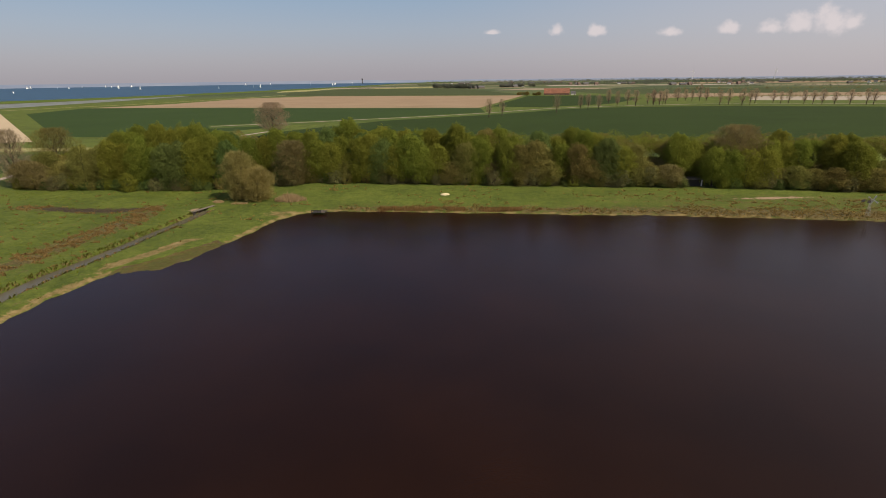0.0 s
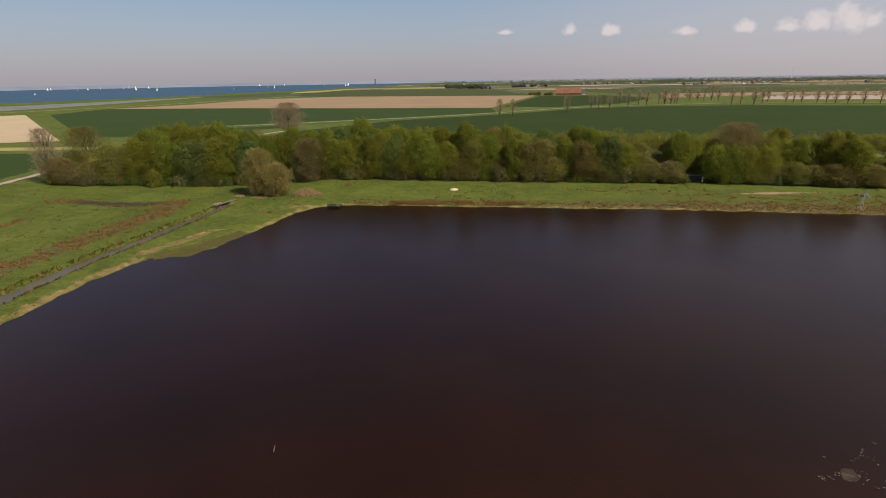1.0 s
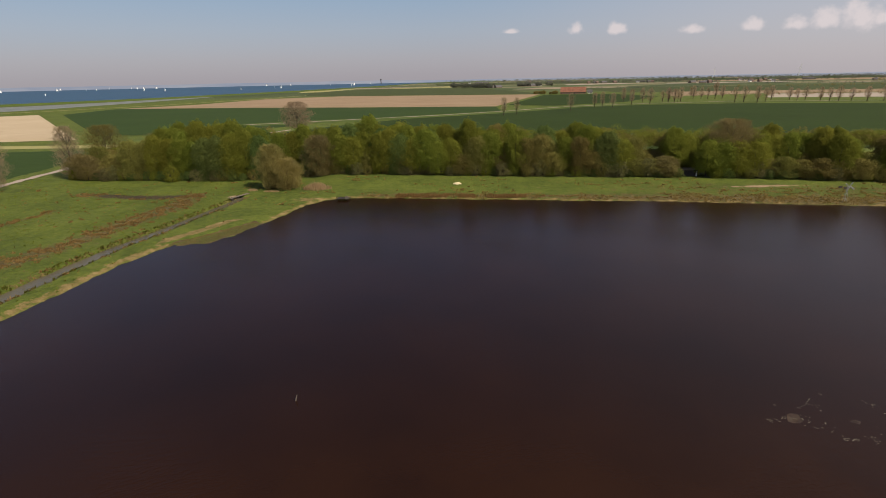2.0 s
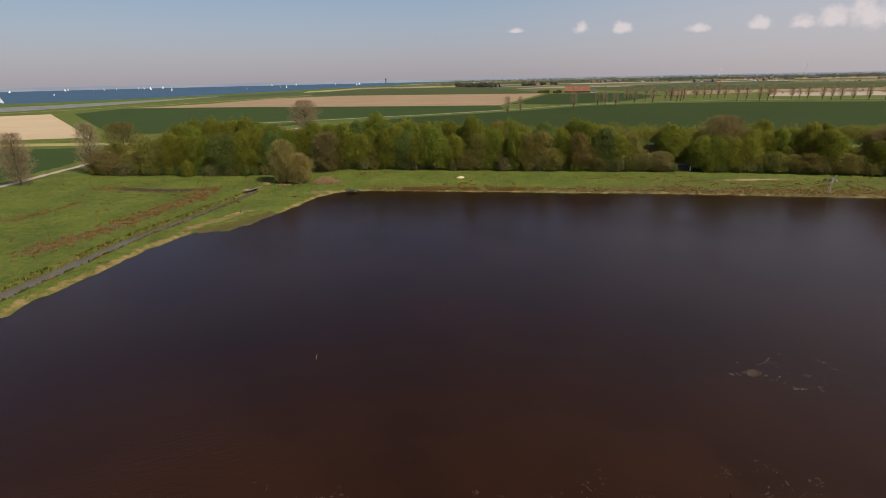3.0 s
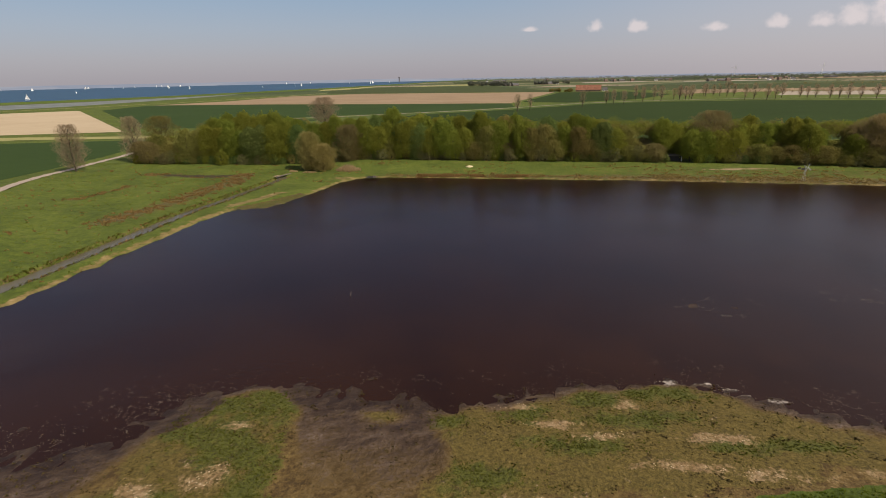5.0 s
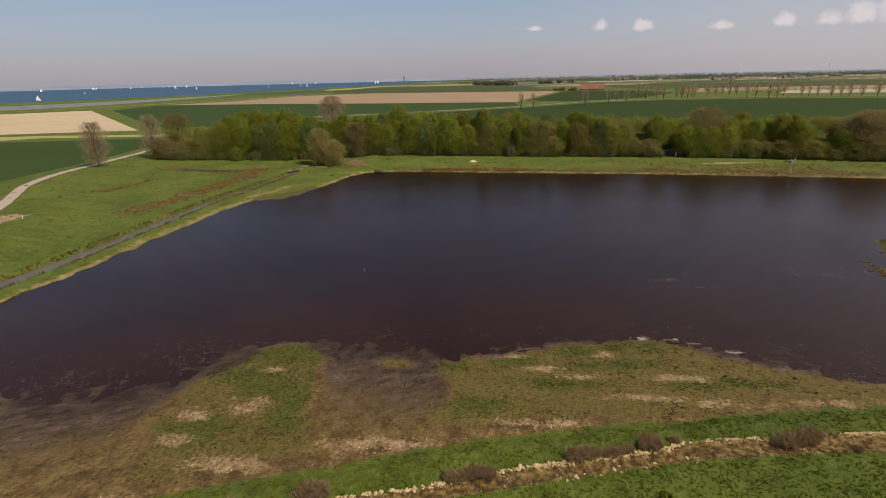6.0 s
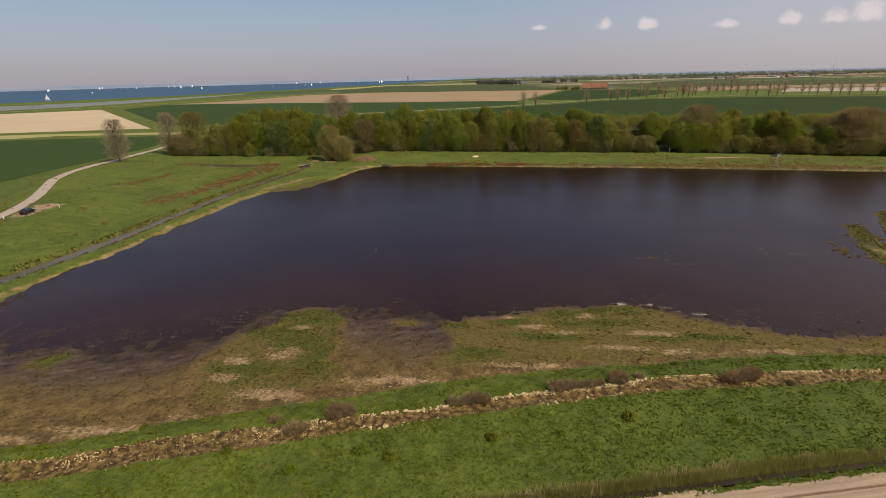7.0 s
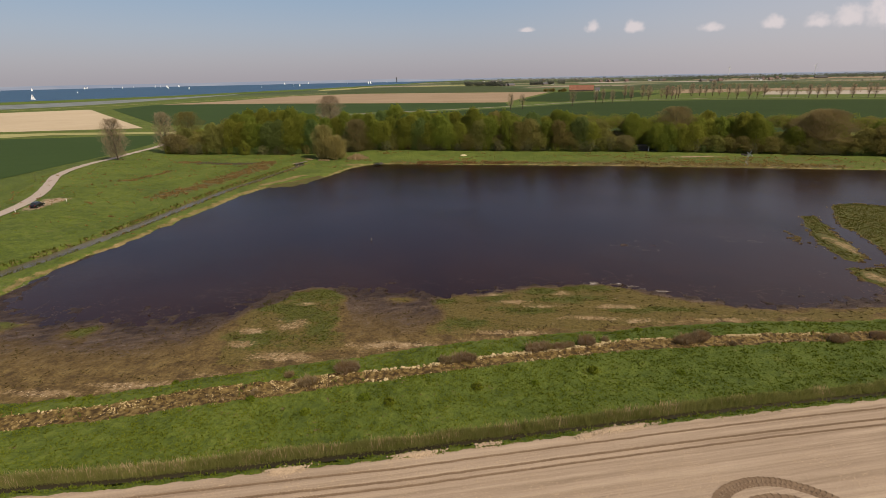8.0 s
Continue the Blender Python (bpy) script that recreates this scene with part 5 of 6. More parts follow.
# crusts and bits of dead weed along the water's edge
x, y, z = sow(110000, -82, 85, -22, 18, lambda x, y, h, c: (h > -0.20) & (h < 0.06) & (y > row(SANDEDGE, x) + 4) & (c["veg"] < 0.7) & (0.6 * wave_noise(x, y, 5.0, 70) + 0.5 * wave_noise(x, y, 1.3, 71) + 0.9 * wave_noise(x, y, 0.45, 72) + 2.5 * np.minimum(h, 0) > 0.3))
chips("weed_crust", "pale crumbs of dried weed at the water's edge", x, y, np.maximum(z, -0.01), 0.06, plain("dried_weed", (0.085, 0.064, 0.050), 0.9, 0, 0.45, 4), 0.4)
x, y, z = sow(60000, -82, 85, -12, 18, lambda x, y, h, c: (h > -0.10) & (h < 0.12) & (c["salt"] + 0.7 * wave_noise(x, y, 0.5, 73) > 0.75))
chips("salt_crust", "whitish dried crust at the water's edge", x, y, np.maximum(z, -0.01), 0.07, plain("white_crust", (0.27, 0.24, 0.21), 0.9, 0, 0.2, 4), 0.3)
x, y, z = sow(15000, 30, 84, 24, 48, lambda x, y, h, c: (h > -0.10) & (0.8 * wave_noise(x, y, 1.6, 74) + 0.6 * wave_noise(x, y, 0.5, 79) > 0.45))
chips("weed_crust", "pale crumbs of dried weed on the shallow", x, y, np.maximum(z, -0.01), 0.08, plain("drowned_weed", (0.105, 0.092, 0.070), 0.9, 0, 0.3, 4), 0.35)
# crumbs on the stubbly shell patches
x, y, z = sow(12000, -50, 50, -28, 6, lambda x, y, h, c: (c["marsh"] > 0.7) & (c["sand"] + 0.4 * wave_noise(x, y, 1.0, 75) > 0.75))
chips("shell_litter", "pale shell and straw litter on the sand", x, y, z, 0.06, plain("shell_litter_pale", (0.44, 0.34, 0.23), 0.9, 0, 0.3, 4), 0.5)

# the stony strip: larger stones one by one, small ones together
strip = thing("stone_revetment", "ragged strip of pale weathered stones in the meadow", "stones")
stone_meshes = []
for i in range(8):
    r = np.random.RandomState(800 + i)
    bm = bmesh.new()
    for _ in range(13):
        q = r.uniform(-1, 1, 3)
        q /= np.abs(q).max() ** 0.8
        bm.verts.new((0.55 * q[0] * r.uniform(0.8, 1.3), 0.42 * q[1], 0.36 * q[2]))
    bmesh.ops.convex_hull(bm, input=bm.verts[:])
    me = bpy.data.meshes.new("stone")
    bm.to_mesh(me)
    bm.free()
    me.materials.append(M_STONE)
    stone_meshes.append(me)
count = 0
while count < 296:
    xx = rng.uniform(-9, 24) if count % 5 < 3 else rng.uniform(-50, 64)
    upper = rng.uniform() < 0.84
    yy = float(row(STONETOP, xx) - abs(rng.normal(0, 0.13 if xx > -9 else 0.5)) + 0.1 if upper else row(STONELOW, xx) + rng.uniform(-0.2, 0.5))
    dense = wave_noise(np.array([xx]), np.array([yy]), 5.0, 81)[0]
    if upper and dense < -0.45 and xx > -9 or not upper and dense > 0.3:
        continue
    big = (0.20 + 0.32 * rng.uniform() ** 3) * (1.0 if -9 < xx < 26 else 0.62)
    ob = part("stone", stone_meshes[count % 8], M_STONE, strip)
    ob.matrix_basis = Matrix.LocRotScale((xx, yy, height(xx, yy) + 0.10 * big), Euler((rng.uniform(-0.4, 0.4), rng.uniform(-0.4, 0.4), rng.uniform(0, 6.28))), (big, big, big))
    count += 1
x, y, z = sow(60000, -60, 75, -40, -5, lambda x, y, h, c: (y < row(STONETOP, x) + 0.1) & (y > row(STONELOW, x) - 0.2) & ((np.abs(y - row(STONETOP, x) + 0.15) < 0.35) | (wave_noise(x, y, 1.4, 82) > 0.25)) & (rng.uniform(size=len(x)) < 0.3))
sx = rng.uniform(-55, 70, 5200)
sy = row(STONETOP, sx) - np.abs(rng.normal(0, 0.22, 5200)) * np.where(sx < -8, 4.0, 1.0) + 0.12
ok = wave_noise(sx, sy, 3.5, 85) + 0.9 * wave_noise(sx, sy, 0.7, 86) > np.where(np.abs(sx - 7) > 15, 0.5, 0.2)
chips("stone_rubble", "line of small pale stones", sx[ok], sy[ok], terrain(sx[ok], sy[ok])[0], 0.07, M_STONE, 0.9)
rest = chips("stone_rubble", "small pale stones and rubble", x, y, z, 0.10, M_RUBBLE, 0.9)
x, y, z = sow(9000, -60, 75, -40, -5, lambda x, y, h, c: (np.abs(y - row(STONELOW, x)) < 0.5) & (wave_noise(x, y, 2.4, 83) > 0.0))
blades(rng, x, y, z, 0.2 + 0.2 * rng.uniform(size=len(x)), 0.03, 4, L_STRAW, "dry_tufts", "dry straw tufts among the stones", "grass", 0.5)
x, y, z = sow(9000, -60, 75, -40, -5, lambda x, y, h, c: (y < row(STONETOP, x) + 0.3) & (y > row(STONELOW, x) - 0.2) & (wave_noise(x, y, 2.0, 84) > 0.15))
blades(rng, x, y, z, 0.2 + 0.15 * rng.uniform(size=len(x)), 0.05, 4, L_RUSH, "rush_tufts", "brown rush tufts among the stones", "grass", 0.5)

SCRUB = "dark scrub along the stones"


def scrub_bush(label, group, seed):
    """A wide thorn bush: many upright bare stems that fork into fine twigs, dark within and paler at the tips."""
    r = np.random.RandomState(seed)
    ob = thing("scrub_bush", label, "shrub", group)
    st, tw = Soup(), Soup()
    for i in range(64):
        a, d = r.uniform(0, 6.28), 1.2 * math.sqrt(r.uniform())
        tall = r.uniform(0.7, 1.5) * (1.1 - 0.3 * d)
        foot = Vector((d * 0.75 * math.cos(a), d * 0.75 * math.sin(a), -0.1))
        top = Vector((d * 1.2 * math.cos(a) + r.normal() * 0.12, d * 1.2 * math.sin(a) + r.normal() * 0.12, tall))
        st.tube([foot, foot.lerp(top, 0.55) + Vector((0, 0, 0.1)), top], [0.032, 0.022, 0.008], 4)
        for j in range(7):
            b = foot.lerp(top, r.uniform(0.35, 1.0))
            e = b + Vector((r.normal() * 0.16, r.normal() * 0.16, r.uniform(0.15, 0.42)))
            tw.tube([b, e], [0.016, 0.006], 3)
    part("branching", st.mesh("branching", M_THORN), M_THORN, ob)
    part("twig_spray", tw.mesh("twig_spray", M_TWIG), M_TWIG, ob, "pale grey-brown twig tips")
    part("twig_mass", twig_mesh(r, 0.85, 1.15, 0.0, 1700, L_HEATH, 0.34), L_HEATH, ob)
    return ob


scrub = [scrub_bush("dark brown leafless thorny scrub on the stony strip", SCRUB, 820 + i) for i in range(3)]
spots = []
for cx, cy, n, spread in [(-15, -24.2, 2, 0.8), (-11, -21.6, 2, 0.8), (2.5, -18.4, 5, 2.2), (15, -14.9, 7, 3.0), (19.5, -13.6, 2, 0.8), (22.5, -12.9, 1, 0.3), (34.5, -12.0, 5, 1.7), (39.5, -12.9, 1, 0.3), (54.5, -11.3, 2, 1.4), (60, -10.2, 2, 0.8), (-21, -26.5, 1, 0.3), (-18, -22.9, 1, 0.3)]:
    for i in range(n):
        u = (i + 0.5) / n - 0.5
        spots.append((cx + u * 2 * spread, cy + u * 0.5 * spread + rng.uniform(-0.2, 0.2), int(rng.randint(3)), rng.uniform(0, 6.28), rng.uniform(0.6, 0.95) * (0.7 if n == 1 else 1), rng.uniform(0.9, 1.3)))
scatter(scrub, spots)
LOW = "low weedy bushes in the meadow"
weeds = [shrub("low dark green nettle clump in the meadow", LOW, 830 + i, 0.5, 0.8, L_GRASS, 600, 0.08, "weed_clump") for i in range(2)]
spots = [(xx, yy, i % 2, rng.uniform(0, 6.28), s, 1.0) for i, (xx, yy, s) in enumerate([(19.5, -20.0, 1.1), (-42, -28.6, 0.9), (-40, -28.2, 0.7), (-8, -26.5, 1.1), (-5, -27.4, 0.9), (-21, -27.6, 0.9), (5, -24, 0.9), (12, -22.8, 0.8), (30, -20.2, 0.7), (-14, -29.5, 1.0), (28, -9.2, 0.7), (-32, -23.9, 0.7)])]
scatter(weeds, spots)

# ---- meadows behind ----
x, y, z = sow(80000, -160, -60, 40, 176, lambda x, y, h, c: (c["rush"] + 0.9 * wave_noise(x, y, 1.3, 91) > 0.74) & (h > 0.0) & (c["puddle"] < 0.45))
blades(rng, x, y, z, 0.32 + 0.3 * rng.uniform(size=len(x)), 0.08, 3, L_RUSH, "rush_bed", "brown dead rush tussocks in the wet meadow", "rushes", 0.5)
x, y, z = sow(26000, -165, -72, -10, 182, lambda x, y, h, c: (to_line(x, y, DITCH)[0] > ditch_half(y) + 1.5) & (to_line(x, y, ROAD)[0] > 3.2) & (h > 0.2) & (0.6 * wave_noise(x, y, 6.0, 88) + 0.8 * wave_noise(x, y, 1.8, 89) > 0.15))
blades(rng, x, y, z, 0.10 + 0.12 * rng.uniform(size=len(x)) ** 2, 0.10, 3, L_GRASS, "meadow_tussocks", "uneven green tussocks of the west meadow", "grass", 0.9)
x, y, z = sow(45000, -110, -70, -20, 152, lambda x, y, h, c: (np.abs(to_line(x, y, DITCH)[0] - ditch_half(y) - 0.75) < 0.5) & (wave_noise(x, y, 1.6, 92) > -0.45))
blades(rng, x, y, z, 0.4 + 0.3 * rng.uniform(size=len(x)), 0.06, 3, L_MARSH, "ditch_sedge", "dark olive sedge along the ditch", "grass", 0.4)
x, y, z = sow(60000, -110, -70, -20, 152, lambda x, y, h, c: (np.abs(to_line(x, y, DITCH)[0] - ditch_half(y) - 0.15) < 0.3) & (x < np.interp(y, [p[1] for p in DITCH], [p[0] for p in DITCH])))
blades(rng, x, y, z, 0.25 + 0.2 * rng.uniform(size=len(x)), 0.07, 3, L_STUB, "ditch_edge", "dark dead sedge on the steep ditch bank", "grass", 0.4)
x, y, z = sow(50000, -60, 200, 116, 186, lambda x, y, h, c: (y < belt_front(x) - 1) & (h > 0.12) & (c["rush"] + 0.8 * wave_noise(x, y, 1.4, 94) + 0.5 * wave_noise(x, y, 9, 99) > 0.7))
blades(rng, x, y, z, 0.3 + 0.25 * rng.uniform(size=len(x)), 0.11, 3, L_RUSH, "bank_sedge", "brown-green sedge on the pond's far bank", "grass", 0.9)
# pale dead reed stands beside the bush, and along the water
x, y, z = sow(26000, -74, -40, 154, 168, lambda x, y, h, c: blobs(x, y, [(-48.6, 160.0, 4.6, 2.0), (-70.5, 159.5, 1.6, 1.0), (-63, 157.0, 2.6, 0.6)]) > 0.35 + rng.uniform(0, 0.9, len(x)))
blades(rng, x, y, z, (0.7 + 1.9 * np.clip(1.2 - np.hypot((x + 48.6) / 5.0, (y - 160) / 2.4), 0, 1)) * rng.uniform(0.75, 1.1, len(x)), 0.05, 3, L_STRAW, "reed_stand", "pale dead reed stand beside the bush", "reeds", 0.14)
x, y, z = sow(20000, -20, 45, 144, 158, lambda x, y, h, c: (np.abs(y - np.interp(x, [-20, 45], [148.5, 143])) < 1.3) & (wave_noise(x, y, 4, 96) > -0.3))
blades(rng, x, y, z, 0.6 + 0.4 * rng.uniform(size=len(x)), 0.05, 2, L_RUSH, "reed_line", "brown dead reeds along the far bank", "reeds", 0.2)

# ---- bare field: tyre tracks and clods ----
def tyre_track(label, line, width, group="tyre tracks"):
    """A pressed wheel mark: a shallow bed with a row of lug prints."""
    s = Soup()
    pts = [Vector(p) for p in line]
    path = []
    for a, b in zip(pts, pts[1:]):
        n = max(1, int((b - a).length / 0.32))
        path += [a.lerp(b, j / n) for j in range(n)]
    path.append(pts[-1])
    px, py = np.array([p.x for p in path]), np.array([p.y for p in path])
    pz = terrain(px, py)[0]
    for i in range(len(path) - 1):
        d = (path[i + 1] - path[i]).normalized()
        q = Vector((-d.y, d.x))
        z0, z1 = pz[i], pz[i + 1]
        a, b = path[i], path[i + 1]
        w = width / 2 * (1 + 0.1 * math.sin(i * 2.1))
        s.add([(*(a - q * w), z0 + 0.02), (*(a + q * w), z0 + 0.02), (*(b + q * w), z1 + 0.02), (*(b - q * w), z1 + 0.02)], [(0, 3, 2, 1)])
        for side in (-1, 1):
            c0, c1 = a + q * side * 0.02, a + q * side * (w + 0.03) + d * 0.16
            u = d * 0.075
            v = [(*(c0 - u), z0 + 0.03), (*(c0 + u), z0 + 0.03), (*(c1 + u), z0 + 0.03), (*(c1 - u), z0 + 0.03), (*c0.lerp(c1, 0.3), z0 + 0.075), (*c0.lerp(c1, 0.8), z0 + 0.075)]
            s.add(v, [(0, 1, 4), (1, 2, 5, 4), (2, 3, 5), (3, 0, 4, 5)])
    me = s.mesh("tyre_track", M_TRACK)
    return tagged(new("tyre_track", me), label, "tyre track", group, "structure")


for off, w in ((1.45, 0.24), (3.1, 0.27), (3.95, 0.24)):
    tyre_track("dark pressed tractor tyre track in dry soil", [(xx, float(soil_edge(xx)) - off * (1 + 0.0006 * (xx - 10))) for xx in range(-50, 72, 6)], w)
for r, w, a0, a1 in ((7.0, 0.62, 15, 165), (6.4, 0.5, 20, 170), (5.0, 0.55, -20, 200)):
    tyre_track("dark curved tractor turning track in dry soil", [(30.8 + r * math.cos(radians(a)), -45.2 + r * math.sin(radians(a))) for a in range(a0, a1, 7)], w)
x, y, z = sow(60000, -50, 75, -60, -20, lambda x, y, h, c: (y < soil_edge(x) - 0.2) & (wave_noise(x, y, 3.0, 97) + 0.6 * wave_noise(x, y, 0.8, 98) > 0.15))
chips("soil_crumbs", "dry crumbs of earth on the bare field", x, y, z, 0.05, M_CLOD, 0.7)
for cx, cy, n, sp in [(-13, -38.6, 520, 1.5), (-1, -36.0, 640, 2.0), (20, -31.3, 800, 3.2), (16, -32.6, 190, 1.0), (6, -34.3, 120, 1.5)]:
    hx, hy = cx + rng.normal(0, sp * 0.5, n), cy + rng.normal(0, 0.22, n)
    hy = hy + (hx - cx) * 0.23
    hz = terrain(hx, hy)[0] + 0.12 * np.exp(-((hy - cy - (hx - cx) * 0.23) / 0.25) ** 2)
    heap = chips("earth_heap", "heap of dug dry earth clods at the ditch edge", hx, hy, hz, 0.085, M_CLOD, 0.9)

# ---- by the water ----
def bars(s, pts, w):
    for a, b in pts:
        s.tube([a, b], [w, w], 6)


def jetty():
    """A small landing stage of weathered planks on posts, with a rail."""
    ob = thing("jetty", "small dark weathered wooden landing stage at the water", "jetty", at=(-36.2, 145.6, 0.0), turn=-6)
    for i in range(9):
        s = Soup()
        s.box((-1.9 + i * 0.43, -1.5, 0.55), (-1.9 + i * 0.43 + 0.38, 1.5, 0.61))
        part("plank", s.mesh("plank", M_DARKWOOD), M_DARKWOOD, ob)
    for px in (-1.8, 0, 1.8):
        for py in (-1.35, 1.35):
            s = Soup()
            s.tube([(px, py, -0.9), (px, py, 1.35 if py < 0 else 0.7)], [0.09, 0.08], 7)
            part("post", s.mesh("post", M_DARKWOOD), M_DARKWOOD, ob)
    s = Soup()
    s.box((-1.95, -1.42, 1.15), (1.95, -1.34, 1.28))
    part("rail", s.mesh("rail", M_DARKWOOD), M_DARKWOOD, ob)
    s = Soup()
    s.box((1.0, -1.47, 0.62), (2.0, -1.43, 1.45))
    part("board", s.mesh("board", M_WOOD), M_WOOD, ob, "pale grey weathered board")


def footbridge():
    ob = thing("footbridge", "narrow weathered plank footbridge over the ditch", "bridge", at=(-71.5, 150.5, 0.0), turn=70)
    for i in range(4):
        s = Soup()
        s.box((-4.4, -0.62 + i * 0.31, 0.62), (4.4, -0.62 + i * 0.31 + 0.28, 0.70))
        part("plank", s.mesh("plank", M_WOOD), M_WOOD, ob)
    for px in (-3.6, 3.6):
        s = Soup()
        s.box((px - 0.12, -0.7, -0.6), (px + 0.12, 0.7, 0.62))
        part("beam", s.mesh("beam", M_DARKWOOD), M_DARKWOOD, ob)
    s = Soup()
    s.box((-4.6, -0.9, -0.3), (-3.9, 0.9, 0.5))
    part("abutment", s.mesh("abutment", M_DARKWOOD), M_DARKWOOD, ob)


def wind_pump():
    """A small steel meadow pump with a four-bladed rotor and two vanes."""
    ob = thing("wind_pump", "small galvanised steel wind pump with white blades", "wind pump", at=(110, 133.0, height(110, 133.0)), turn=20)
    ob.scale = (0.8, 0.8, 0.8)
    for sx, sy in ((-1, -1), (1, -1), (1, 1), (-1, 1)):
        s = Soup()
        s.tube([(sx * 0.5, sy * 0.5, -0.2), (sx * 0.10, sy * 0.10, 5.3)], [0.055, 0.045], 6)
        part("leg", s.mesh("leg", M_PALE), M_PALE, ob)
    for z in (1.4, 2.9, 4.2):
        k = 0.5 - 0.4 * z / 5.3
        s = Soup()
        bars(s, [((-k, -k, z), (k, -k, z)), ((k, -k, z), (k, k, z)), ((k, k, z), (-k, k, z)), ((-k, k, z), (-k, -k, z))], 0.025)
        part("brace", s.mesh("brace", M_STEEL), M_STEEL, ob)
    s = Soup()
    s.box((-0.25, -0.18, 5.25), (0.25, 0.18, 5.6))
    part("gearbox", s.mesh("gearbox", M_STEEL), M_STEEL, ob)
    s = Soup()
    s.tube([(0.2, 0, 5.45), (1.1, 0, 5.45)], [0.05, 0.05], 6)
    part("shaft", s.mesh("shaft", M_STEEL), M_STEEL, ob)
    for i in range(4):
        a = i * math.pi / 2 + 0.5
        s = Soup()
        c, d = math.cos(a), math.sin(a)
        s.add([(1.05, c * 0.15 - d * 0.05, 5.45 + d * 0.15 + c * 0.05), (1.15, c * 0.15 + d * 0.22, 5.45 + d * 0.15 - c * 0.22), (1.16, c * 1.75 + d * 0.36, 5.45 + d * 1.75 - c * 0.36), (1.04, c * 1.75 - d * 0.1, 5.45 + d * 1.75 + c * 0.1),
               (1.08, c * 0.15 - d * 0.05, 5.45 + d * 0.15 + c * 0.05), (1.18, c * 0.15 + d * 0.22, 5.45 + d * 0.15 - c * 0.22), (1.19, c * 1.75 + d * 0.36, 5.45 + d * 1.75 - c * 0.36), (1.07, c * 1.75 - d * 0.1, 5.45 + d * 1.75 + c * 0.1)],
              [(0, 1, 2, 3), (7, 6, 5, 4), (0, 4, 5, 1), (1, 5, 6, 2), (2, 6, 7, 3), (3, 7, 4, 0)])
        part("blade", s.mesh("blade", M_RENDER), M_RENDER, ob, "white steel blade")
    for sy in (-1, 1):
        s = Soup()
        s.tube([(-0.1, 0, 5.45), (-1.4, sy * 0.7, 5.35)], [0.04, 0.03], 5)
        s.box((-3.1, sy * 0.9 - 0.02, 4.95), (-1.3, sy * 0.9 + 0.02, 5.75))
        part("vane", s.mesh("vane", M_DARKWOOD), M_DARKWOOD, ob, "dark sheet-metal vane")


def shed():
    """A low field shelter half hidden in a gap of the wood."""
    ob = thing("shed", "low grey boarded field shed in a gap of trees", "shed", at=(82.6, 173.6, height(82.6, 173.6)), turn=-8)
    s = Soup()
    s.box((-2.6, -1.4, -0.2), (2.6, 1.4, 2.1))
    part("wall", s.mesh("wall", M_DARKWOOD), M_DARKWOOD, ob)
    s = Soup()
    s.add([(-2.9, -1.8, 2.1), (2.9, -1.8, 2.1), (2.9, 1.7, 2.55), (-2.9, 1.7, 2.55), (-2.9, -1.8, 2.22), (2.9, -1.8, 2.22), (2.9, 1.7, 2.67), (-2.9, 1.7, 2.67)],
          [(0, 3, 2, 1), (4, 5, 6, 7), (0, 1, 5, 4), (1, 2, 6, 5), (2, 3, 7, 6), (3, 0, 4, 7)])
    part("roof", s.mesh("roof", M_WOOD), M_WOOD, ob, "grey weathered board roof")
    s = Soup()
    s.box((2.0, -1.46, 0.0), (2.45, -1.41, 1.9))
    part("door", s.mesh("door", M_RENDER), M_RENDER, ob, "white-edged door")


def heap_of_straw():
    bm = bmesh.new()
    bmesh.ops.create_icosphere(bm, subdivisions=3, radius=1.0)
    for v in bm.verts:
        k = 1 + 0.16 * noise.noise(v.co * 2.3) + 0.08 * noise.noise(v.co * 6)
        v.co = Vector((v.co.x * 1.5 * k, v.co.y * 0.95 * k, max(-0.1, v.co.z * 0.6 * k)))
    ob = part("straw_heap", bm, M_HEAP)
    ob.matrix_basis = pose(-0.3, 164, height(-0.3, 164), 0, 0, 12)
    tagged(ob, "small heap of pale cut straw on grass", "straw heap")


jetty()
footbridge()
wind_pump()
shed()
heap_of_straw()
s = Soup()
s.tube([(-0.05, 0, -0.5), (0.1, 0.03, 0.3), (0.26, 0.05, 0.75)], [0.08, 0.07, 0.055], 7)
stake = part("stake", s.mesh("stake", M_WOOD), M_WOOD)
stake.matrix_basis = pose(-19, 36, 0)
tagged(stake, "pale weathered wooden stake standing in the water", "stake")


